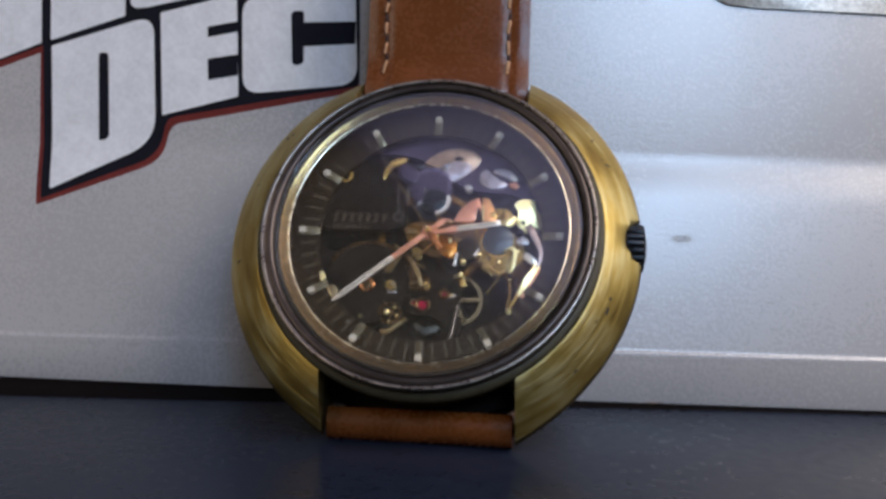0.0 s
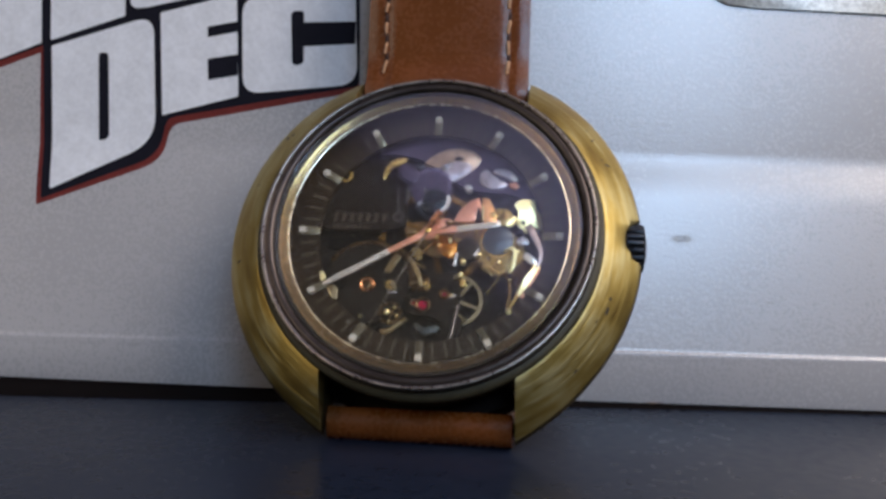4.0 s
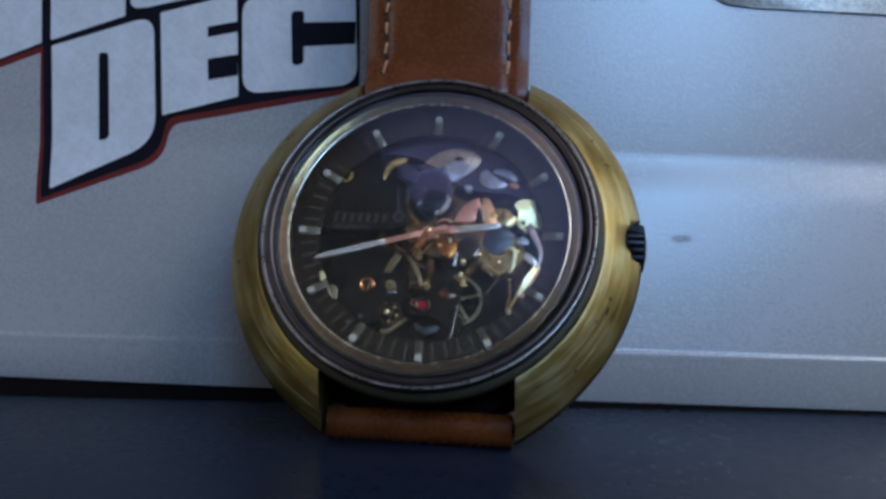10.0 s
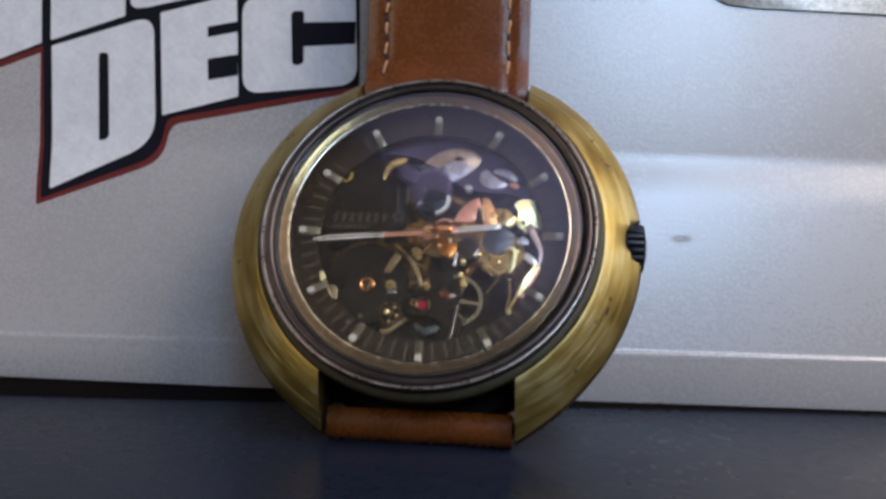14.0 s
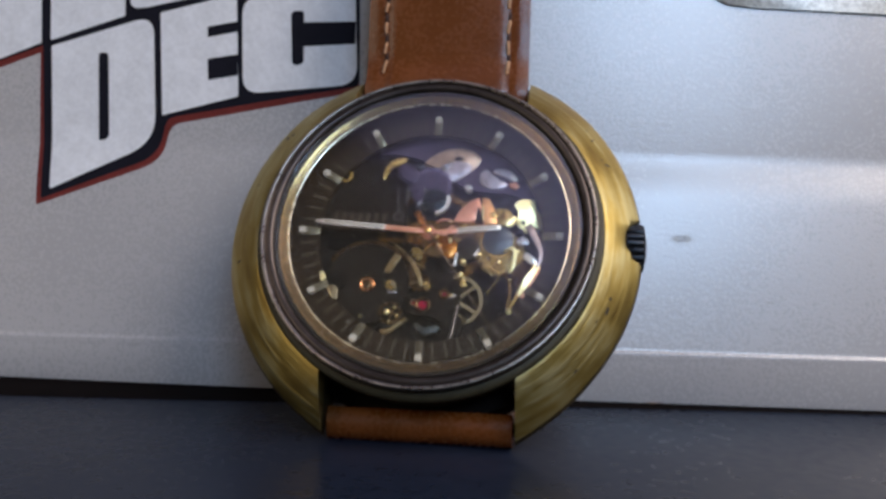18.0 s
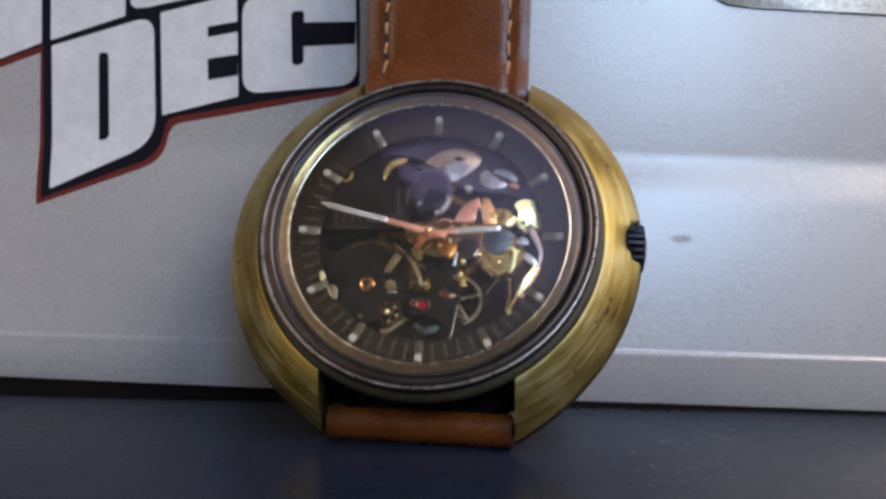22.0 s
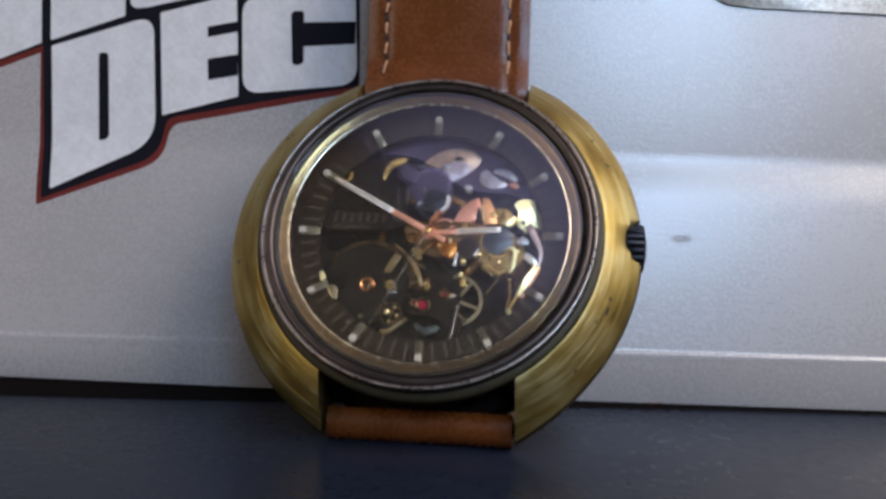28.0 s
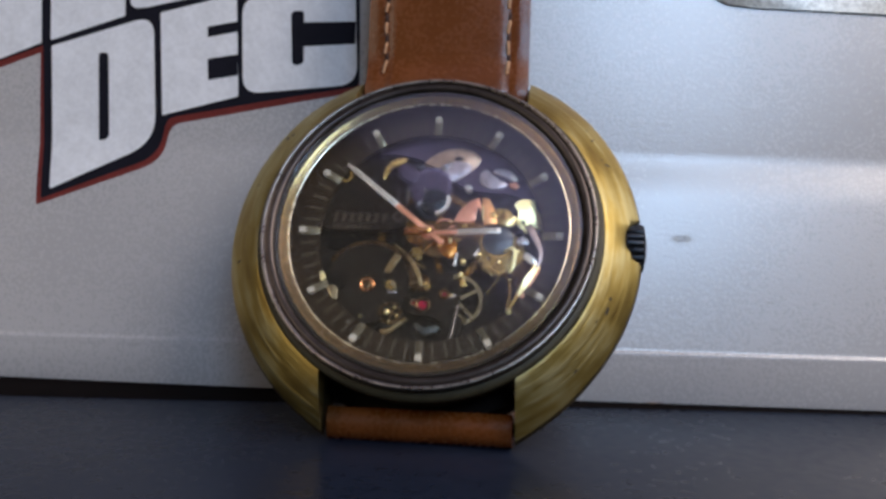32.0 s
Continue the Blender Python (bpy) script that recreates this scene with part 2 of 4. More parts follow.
def lathe(bm, profile, n=64, x=0.0, y=0.0, closed=True):
    """Turns a profile of (r, z) round the axis at x, y."""
    rings = []
    for r, z in profile:
        rings.append([bm.verts.new((x + r * math.cos(2 * math.pi * i / n), y + r * math.sin(2 * math.pi * i / n), z)) for i in range(n)] if r > 1e-6 else [bm.verts.new((x, y, z))])
    pairs = list(zip(rings, rings[1:])) + ([(rings[-1], rings[0])] if closed else [])
    for a, b in pairs:
        for i in range(n):
            j = (i + 1) % n
            if len(a) == 1 and len(b) == 1:
                continue
            if len(a) == 1:
                bm.faces.new((a[0], b[i], b[j]))
            elif len(b) == 1:
                bm.faces.new((a[i], b[0], a[j]))
            else:
                bm.faces.new((a[i], b[i], b[j], a[j]))
    return bm


def gear_pts(x, y, r, teeth, tooth):
    return [(x + q * math.cos(a), y + q * math.sin(a)) for i in range(teeth)
            for q, a in [(r - tooth, 2 * math.pi * (i + k) / teeth) for k in (0.0, 0.22)] + [(r, 2 * math.pi * (i + k) / teeth) for k in (0.36, 0.70)] + [(r - tooth, 2 * math.pi * (i + 0.84) / teeth)]]


def rod(bm, pts, r, n=8):
    """A round wire along points (x, y, z)."""
    ps = [Vector(p) for p in pts]
    rings = []
    for i, p in enumerate(ps):
        d = (ps[min(i + 1, len(ps) - 1)] - ps[max(i - 1, 0)]).normalized()
        u = d.cross(Vector((0, 0, 1)) if abs(d.z) < 0.9 else Vector((1, 0, 0))).normalized()
        v = d.cross(u)
        rings.append([bm.verts.new(p + u * (r * math.cos(2 * math.pi * k / n)) + v * (r * math.sin(2 * math.pi * k / n))) for k in range(n)])
    for a, b in zip(rings, rings[1:]):
        for k in range(n):
            bm.faces.new((a[k], a[(k + 1) % n], b[(k + 1) % n], b[k]))
    bm.faces.new(rings[0]); bm.faces.new(rings[-1][::-1])
    return bm


def strip(bm, pts, width, z0, z1, bevel=0.0):
    """A flat bar of a width along points (x, y); a width a point may be given."""
    w = width if isinstance(width, (list, tuple)) else [width] * len(pts)
    left, right = [], []
    for i, p in enumerate(pts):
        a, b = pts[max(i - 1, 0)], pts[min(i + 1, len(pts) - 1)]
        d = Vector((b[0] - a[0], b[1] - a[1])).normalized()
        left.append((p[0] - d.y * w[i] / 2, p[1] + d.x * w[i] / 2))
        right.append((p[0] + d.y * w[i] / 2, p[1] - d.x * w[i] / 2))
    return slab(bm, left + right[::-1], z0, z1, bevel)


def ring_sector(bm, x, y, r0, r1, a0, a1, z0, z1, n=24, bevel=0.0):
    aa = [radians(a0 + (a1 - a0) * i / n) for i in range(n + 1)]
    pts = [(x + r1 * math.cos(a), y + r1 * math.sin(a)) for a in aa] + [(x + r0 * math.cos(a), y + r0 * math.sin(a)) for a in reversed(aa)]
    return slab(bm, pts, z0, z1, bevel)


def cuboid(bm, x0, x1, y0, y1, z0, z1):
    return slab(bm, [(x0, y0), (x1, y0), (x1, y1), (x0, y1)], z0, z1)


# ---- the room and the table ----
def build_room():
    x0, x1, y0, y1, z0, z1, t = -1000, 1300, -1640, 1400, -740, 1700, 120
    def box_ob(name, mat, *b):
        return tagged(part(name, cuboid(bmesh.new(), *b), mat, at=ROOM_TURN), kind="structure")
    box_ob("wall_north", M_WALL, x0 - t, x1 + t, y1, y1 + t, z0, z1)
    # west wall, with an opening made for the added left fill
    bm = bmesh.new()
    cuboid(bm, x0 - t, x0, y0, -510, z0, z1)
    cuboid(bm, x0 - t, x0, 110, y1, z0, z1)
    cuboid(bm, x0 - t, x0, -510, 110, 1300, z1)
    tagged(part("wall_west", bm, M_WALLTAN, at=ROOM_TURN), kind="structure")
    bm = bmesh.new()
    cuboid(bm, x1, x1 + t, y0, -1210, z0, z1)
    cuboid(bm, x1, x1 + t, -390, y1, z0, z1)
    cuboid(bm, x1, x1 + t, -1210, -390, z0, 440)
    cuboid(bm, x1, x1 + t, -1210, -390, 1160, z1)
    tagged(part("wall_east", bm, M_WALLGREY, at=ROOM_TURN), kind="structure")
    bm = bmesh.new()      # the wall with the window opening
    cuboid(bm, x0 - t, -620, y0 - t, y0, z0, z1)
    cuboid(bm, 20, x1 + t, y0 - t, y0, z0, z1)
    cuboid(bm, -620, 20, y0 - t, y0, z0, 700)
    cuboid(bm, -620, 20, y0 - t, y0, 1240, z1)
    tagged(part("wall_south", bm, M_WALL, at=ROOM_TURN), kind="structure")
    tagged(part("ceiling", cuboid(bmesh.new(), x0 - t, x1 + t, y0 - t, y1 + t, z1, z1 + t), M_CEIL, at=ROOM_TURN), kind="structure")
    tagged(part("floor", cuboid(bmesh.new(), x0 - t, x1 + t, y0 - t, y1 + t, z0 - t, z0), M_FLOOR, at=ROOM_TURN), kind="structure")
    bm = slab(bmesh.new(), soften([(-700, -330), (700, -330), (700, 420), (-700, 420)], 1, 0.03), -28, 0, 1.5)
    top = part("table", bm, M_TABLE)
    for x in (-640, 640):
        for y in (-275, 365):
            part("table_leg", slab(bmesh.new(), soften([(x - 28, y - 28), (x + 28, y - 28), (x + 28, y + 28), (x - 28, y + 28)], 1, 0.1), z0, -28), M_TABLE, top)
    random.seed(8)
    for x, y, r in ((33.7, 4.9, 0.5), (34.5, 3.6, 0.45), (43.4, 5.3, 0.5), (41.3, -0.3, 0.4), (-44.5, -2.8, 0.6), (34.0, -1.5, 0.35)):
        for k in range(3):
            u, v = x + random.uniform(-0.9, 0.9), y + random.uniform(-0.6, 0.6)
            pts = [(u + r * random.uniform(0.5, 1.1) * math.cos(a), v + 0.4 * r * random.uniform(0.5, 1.1) * math.sin(a)) for a in [i * math.pi / 4 for i in range(8)]]
            part("scuff", slab(bmesh.new(), pts, -0.02, 0.006), M_SCUFF, top)
    tagged(top, "dark blue-grey smooth table top with faint scuffs", "table", kind="structure")


# ---- the white plastic case behind the watch ----
FACE = [(0.0, 10.1), (0.25, 9.24), (0.5, 9.16), (5.2, 9.87), (5.6, 9.94), (6.08, 9.985), (6.18, 10.02), (6.27, 10.09), (6.35, 10.2), (6.46, 10.27), (6.7, 10.33), (7.2, 10.46), (14, 12.2), (23.6, 14.65), (24.3, 14.83), (25.5, 15.18), (27.2, 15.75), (28.6, 16.2), (29.2, 16.36), (30.0, 16.5), (47, 19.05), (88, 25.2)]


def face_y(z):
    """The depth of the case's front at a height, in mm."""
    return float(np.interp(z, [p[0] for p in FACE], [p[1] for p in FACE]))


def on_face(name, outlines, mat, parent, lift, thick=0.05, label=""):
    """A thin printed piece that follows the case's front; outlines in (x, z)."""
    bm = bmesh.new()
    for pts in outlines:
        slab(bm, pts, 0.0, thick)
    for h in (24.3, 25.5, 27.2, 28.6, 30.0):
        bmesh.ops.bisect_plane(bm, geom=list(bm.verts) + list(bm.edges) + list(bm.faces), plane_co=(0, h, 0), plane_no=(0, 1, 0))
    for v in bm.verts:
        x, z, o = v.co
        v.co = (x, face_y(z) - lift - o, z)
    return part(name, bm, mat, parent, label)


def build_case():
    box = new("plastic_case")
    tagged(box, "off-white moulded plastic case with a bold black, red and white graphic", "case")
    prof = [(y, z) for z, y in FACE]
    n = len(prof)
    outline = prof + [(27.5, 91), (60, 91), (62, 89), (62, 2.5), (60, 0.0)]
    xs = [-128, -126] + [-120 + 10 * i for i in range(25)] + [126, 128]
    bm = bmesh.new()
    rows = []
    for x in xs:
        inset = 1.2 if abs(x) > 127 else 0.0
        low = float(np.interp(x, (-128, -53, -38, -22, 10, 53, 128), (1.75, 1.25, 0.98, 0.78, 0.3, 0.14, 0.2)))
        rows.append([bm.verts.new((x, y + (inset if i < n else -inset), z + low * max(0.0, 1 - z / 5.2))) for i, (y, z) in enumerate(outline)])
    for a, b in zip(rows, rows[1:]):
        for i in range(len(outline)):
            j = (i + 1) % len(outline)
            bm.faces.new((a[i], a[j], b[j], b[i]))
    bm.faces.new(rows[0]); bm.faces.new(rows[-1][::-1])
    part("shell", bm, M_CASEWHITE, box, smooth=40)
    # dark strip standing in for the shade where the case meets the table
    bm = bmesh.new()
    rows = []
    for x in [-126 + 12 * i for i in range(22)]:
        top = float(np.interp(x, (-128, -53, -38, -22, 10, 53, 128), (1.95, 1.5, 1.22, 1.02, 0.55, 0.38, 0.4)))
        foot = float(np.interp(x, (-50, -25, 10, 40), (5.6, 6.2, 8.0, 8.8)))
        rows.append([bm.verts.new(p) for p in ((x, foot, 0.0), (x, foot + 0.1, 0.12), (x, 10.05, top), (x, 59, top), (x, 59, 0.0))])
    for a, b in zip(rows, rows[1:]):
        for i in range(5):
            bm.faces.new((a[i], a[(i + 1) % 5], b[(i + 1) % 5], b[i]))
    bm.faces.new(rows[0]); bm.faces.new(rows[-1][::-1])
    part("base_shade_strip", bm, M_SHADE, box, "dark strip in place of the shade under the case")
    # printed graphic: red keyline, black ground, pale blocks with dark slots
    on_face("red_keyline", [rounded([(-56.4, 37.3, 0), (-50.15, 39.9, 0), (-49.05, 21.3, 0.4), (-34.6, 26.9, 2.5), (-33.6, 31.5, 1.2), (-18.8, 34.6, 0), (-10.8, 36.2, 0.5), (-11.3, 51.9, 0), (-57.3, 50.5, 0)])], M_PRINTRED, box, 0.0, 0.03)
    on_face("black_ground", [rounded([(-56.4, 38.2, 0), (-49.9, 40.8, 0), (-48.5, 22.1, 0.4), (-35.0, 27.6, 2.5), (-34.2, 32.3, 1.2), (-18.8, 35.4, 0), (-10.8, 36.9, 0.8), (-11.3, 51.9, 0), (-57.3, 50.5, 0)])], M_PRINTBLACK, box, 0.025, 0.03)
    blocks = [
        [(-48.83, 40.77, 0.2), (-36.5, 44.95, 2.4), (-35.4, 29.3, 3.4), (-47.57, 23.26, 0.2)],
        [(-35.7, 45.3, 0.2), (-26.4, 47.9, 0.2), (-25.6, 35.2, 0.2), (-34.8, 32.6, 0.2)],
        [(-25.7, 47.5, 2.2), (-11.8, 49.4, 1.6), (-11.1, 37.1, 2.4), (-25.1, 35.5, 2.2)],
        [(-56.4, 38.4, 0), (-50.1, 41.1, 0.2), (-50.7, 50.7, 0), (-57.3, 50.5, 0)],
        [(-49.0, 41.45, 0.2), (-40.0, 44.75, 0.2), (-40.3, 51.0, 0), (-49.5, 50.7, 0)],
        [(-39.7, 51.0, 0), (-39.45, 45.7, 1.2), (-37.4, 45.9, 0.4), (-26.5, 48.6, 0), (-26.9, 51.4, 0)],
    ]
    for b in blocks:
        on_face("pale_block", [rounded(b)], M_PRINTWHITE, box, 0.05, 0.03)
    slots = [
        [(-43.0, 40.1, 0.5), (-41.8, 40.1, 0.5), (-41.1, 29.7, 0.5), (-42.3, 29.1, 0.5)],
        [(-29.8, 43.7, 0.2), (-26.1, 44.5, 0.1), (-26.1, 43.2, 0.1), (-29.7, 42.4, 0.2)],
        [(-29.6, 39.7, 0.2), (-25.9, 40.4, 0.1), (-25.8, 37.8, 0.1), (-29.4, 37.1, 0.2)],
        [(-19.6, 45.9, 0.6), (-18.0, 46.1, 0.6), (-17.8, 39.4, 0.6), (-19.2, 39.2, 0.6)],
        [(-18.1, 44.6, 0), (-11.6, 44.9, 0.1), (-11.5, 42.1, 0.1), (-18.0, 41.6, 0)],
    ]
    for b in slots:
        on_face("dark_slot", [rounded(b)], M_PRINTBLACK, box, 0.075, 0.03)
    bm = bmesh.new()
    pts = [(33.0, 48.9), (34.4, 48.3), (37.5, 48.1), (45.2, 47.9), (53.3, 47.7), (64.5, 47.5), (65.1, 57.6), (32.6, 57.6)]
    slab(bm, pts, 0, 0.4, 0.12)
    for v in bm.verts:
        x, z, o = v.co
        v.co = (x, face_y(z) + 0.05 - o, z)
    part("latch_plate", bm, M_GREYMETAL, box, "scuffed grey metal plate")
    for x, z, r, mat in ((28.6, 19.5, 0.85, M_SPOT), (38.3, 21.2, 0.25, M_SPOT), (25.0, 0.95, 0.85, M_RUST), (-26.2, 23.4, 0.2, M_SPOT), (35.6, 45.9, 0.2, M_SPOT), (39.8, 1.0, 0.2, M_RUST), (28.3, 6.2, 0.12, M_RUST), (38.7, 12.4, 0.25, M_SPOT)):
        random.seed(int(x * 10))
        pts = [(x + r * (1 + 0.5 * random.random()) * math.cos(a) * 1.3, z + r * 0.5 * (0.6 + random.random()) * math.sin(a)) for a in [i * math.pi / 6 for i in range(12)]]
        on_face("stain", [soften(pts, 1)], mat, box, 0.0, 0.01)


build_room()
build_case()


# ---- the wrist watch; in its space x runs to 3 o'clock, y to 12 and z out of the dial ----
WATCH = Matrix(((0.9915, 0.0482, -0.1206, -1.42 * MM), (-0.1294, 0.4461, -0.8856, -4.18 * MM), (0.0111, 0.8937, 0.4485, 20.19 * MM), (0, 0, 0, 1)))
watch = new("wrist_watch")
watch.matrix_world = WATCH
tagged(watch, "worn gilt skeleton wrist watch on a stitched brown leather strap", "watch")


def edge_radius(a):
    """The case's outline: round, drawn out to the lugs."""
    return 21.2 + 1.25 * abs(math.sin(a)) ** 5


def build_case_body():
    lug = 9.3                    # half the gap between a pair of lugs
    inner = math.acos(lug / 16.3)
    cut = math.acos(lug / 21.9)
    k = 240
    cols = []     # (side of the case, share of the way from the lower to the upper lug, or the angle in the gap)
    for side in (1, -1):
        cols += [("rim", side, side * (-1 + 2 * i / k)) for i in range(k + 1)]
        mid = math.pi / 2 if side > 0 else -math.pi / 2
        wide = math.pi / 2 - inner - 0.003
        cols += [("gap", 1, mid + wide * (-1 + 2 * i / 24)) for i in range(25)]
    prof = [(0.0, 0.2), (0.02, 0.85), (0.2, 0.85), (0.26, 0.72), (0.5, -0.15), (0.75, -1.15), (0.93, -1.95), (0.965, -2.2), (0.99, -2.5), (1.0, -2.85), (0.985, -3.05), (0.93, -3.35), (0.74, -4.6), (0.46, -6.2), (0.2, -7.6), (0.0, -8.2)]
    def shell(name, pr, mat, parent, label, smooth):
        bm = bmesh.new()
        rings = []
        for what, side, u in cols:
            col = []
            for f, z in pr:
                if what == "gap":
                    r = 16.3 + 0.2 * f
                    x, y = r * math.cos(u), r * math.sin(u)
                else:
                    ro = edge_radius(cut * u)
                    xi, yi = side * 16.3 * math.cos(inner * u), 16.3 * math.sin(inner * u)
                    xo, yo = side * ro * math.cos(cut * u), ro * math.sin(cut * u)
                    x, y = xi + (xo - xi) * f, yi + (yo - yi) * f
                q = (y - 0.55) / 2.55      # the scoop at the crown
                if what == "rim" and x > 0 and abs(q) < 1:
                    x = min(x, 21.15 - 1.75 * (1 - abs(q) ** 2.6))
                drop = 1.5 * max(0.0, (abs(y) - 12.5) / 8.5) ** 2 if z > -6 else 0.0
                col.append(bm.verts.new((x, y, z - drop * f)))
            rings.append(col)
        n = len(rings)
        for i in range(n):
            a, b = rings[i], rings[(i + 1) % n]
            for j in range(len(pr) - 1):
                bm.faces.new((a[j], a[j + 1], b[j + 1], b[j]))
        return part(name, bm, mat, parent, label, smooth=smooth)
    body = shell("case", prof[:8], M_BRASS, watch, "brushed gilt case, worn at the rim", 28)
    shell("case_side", prof[7:], M_CASESIDE, body, "darker brown side of the case", 28)
    # near-black sheet stands for the deep shade between the lower lugs
    part("lug_gap_shade", ring_sector(bmesh.new(), 0, 0, 16.5, 18.05, -121, -59, -8.0, -4.1, 30), M_SHADE, body, "dark sheet in place of the shade between the lugs")
    part("case_back", lathe(bmesh.new(), [(0, -10.2), (13.5, -10.2), (15.5, -9.4), (16.6, -8.0), (16.6, -6.5), (0, -6.5)], 64, closed=False), M_STEEL, watch)
    return body


def build_bezel():
    b = part("bezel", lathe(bmesh.new(), [(16.66, 0.6), (16.62, 1.5), (16.60, 2.34), (16.24, 2.36), (16.14, 2.26), (16.04, 2.34), (15.92, 2.41), (15.78, 2.44), (15.64, 2.43), (15.50, 2.37), (15.38, 2.27), (15.30, 2.16), (15.28, 0.6)], 160), M_STEEL, watch, "dark worn steel bezel")
    part("rim", lathe(bmesh.new(), [(16.60, 2.28), (16.59, 2.44), (16.52, 2.55), (16.40, 2.58), (16.28, 2.53), (16.21, 2.34)], 160), M_RIM, b, "bright rubbed bezel edge")
    part("bezel_slope", lathe(bmesh.new(), [(15.29, 2.24), (15.2, 2.04), (15.0, 1.94), (14.84, 1.92), (14.82, 0.6), (15.29, 0.6)], 160), M_GASKET, b, "black gasket round the crystal")
    part("lower_rim", lathe(bmesh.new(), [(17.34, 0.5), (17.34, 0.98), (17.24, 1.12), (17.0, 1.2), (16.72, 1.3), (16.64, 1.3), (16.62, 0.5)], 160), M_SKIRT, b, "dark olive lower edge of the bezel")
    fl = part("flange", lathe(bmesh.new(), [(14.83, 1.96), (14.78, 1.98), (14.5, 1.88), (14.46, 1.82), (14.42, 1.82), (14.38, 1.86), (14.06, 1.75), (13.98, 1.74), (13.9, 1.66), (13.95, 1.3), (14.35, 0.1), (14.4, -0.6), (14.83, -0.6)], 160), M_REHAUT, watch, "gilt inner flange round the dial", smooth=20)
    # paler bead; the edge's glint is put into its colour
    part("flange_edge", lathe(bmesh.new(), [(14.02, 1.72), (14.0, 1.80), (13.93, 1.83), (13.86, 1.80), (13.84, 1.70), (13.9, 1.6)], 160), M_FLANGEGLINT, fl, "inner edge of the flange, its glint put into the colour")
    gl = part("crystal", lathe(bmesh.new(), [(0, 2.56), (6, 2.52), (11, 2.44), (14.6, 2.36), (15.1, 2.34), (15.1, 2.18), (14.6, 2.2), (11, 2.28), (6, 2.36), (0, 2.4)], 128, closed=False), M_GLASS, watch, "scratched clear mineral crystal", smooth=60)
    gl.visible_shadow = False


def build_dial():
    d = part("dial_ring", lathe(bmesh.new(), [(14.4, 0.0), (14.4, -0.5), (11.25, -0.5), (11.25, -0.06), (11.31, 0.0)], 160), M_DIAL, watch, "dark brown dial ring")
    tick = None
    for i in range(60):
        a = radians(-6 * i)
        if i % 5:
            if tick is None:
                tick = part("minute_tick", cuboid(bmesh.new(), -0.055, 0.055, 11.45, 13.05, -0.01, 0.05), M_TICK, d)
                tick.matrix_basis = Matrix.Rotation(a, 4, "Z")
            else:
                o = new("minute_tick", tick.data)
                o.parent = d
                o.matrix_basis = Matrix.Rotation(a, 4, "Z")
    bar = lume = None
    for i in range(12):
        m = Matrix.Rotation(radians(-30 * i), 4, "Z")
        if bar is None:
            bm = slab(bmesh.new(), [(-0.4, 11.2), (0.4, 11.2), (0.4, 12.7), (-0.4, 12.7)], -0.01, 0.36, 0.07)
            for v in bm.verts:      # the top slopes down to the dial's centre
                if v.co.z > 0.1:
                    v.co.z -= 0.29 * (12.7 - v.co.y) / 1.5
            bar = b = part("hour_marker", bm, M_MARKER, d)
            bm = slab(bmesh.new(), soften([(-0.37, 12.55), (0.37, 12.55), (0.37, 13.35), (-0.37, 13.35)], 2, 0.22), -0.01, 0.42, 0.12)
            lume = part("lume_dot", bm, M_LUME, b, "off-white luminous dot")
        else:
            b = new("hour_marker", bar.data)
            b.parent = d
            o = new("lume_dot", lume.data)
            o.parent = b
            tagged(o, "off-white luminous dot")
        b.matrix_basis = m
    part("keyhole_eye", lathe(bmesh.new(), [(0.75, -0.3), (0.7, -0.1), (0.45, -0.1), (0.4, -0.3)], 24, -9.25, 6.4), M_GOLD, d)


def screw(x, y, r, z, mat, parent, slot=0.0, name="screw", wide=0.18):
    """A slotted screw head."""
    s = part(name, lathe(bmesh.new(), [(0, z + 0.42), (r * 0.8, z + 0.40), (r * 0.97, z + 0.28), (r, z + 0.1), (r, z - 0.3), (0, z - 0.3)], 28, x, y, False), mat, parent)
    c, q = math.cos(radians(slot)), math.sin(radians(slot))
    w = max(0.06, r * wide * 0.5)
    pts = [(x + c * u * r * 0.93 - q * v * w, y + q * u * r * 0.93 + c * v * w) for u, v in ((-1, -1), (1, -1), (1, 1), (-1, 1))]
    part("slot", slab(bmesh.new(), pts, z + 0.30, z + 0.425), M_BLACK, s)
    return s


def jewel(x, y, r, z, parent, setting=M_GOLD, stone=M_RUBY):
    s = part("jewel_setting", lathe(bmesh.new(), [(r, z - 0.2), (r, z + 0.12), (r * 0.85, z + 0.2), (r * 0.62, z + 0.1), (r * 0.6, z - 0.2)], 28, x, y), setting, parent)
    part("jewel", lathe(bmesh.new(), [(0, z + 0.02), (r * 0.3, z + 0.08), (r * 0.6, z), (r * 0.6, z - 0.2), (0, z - 0.2)], 24, x, y, False), stone, s)


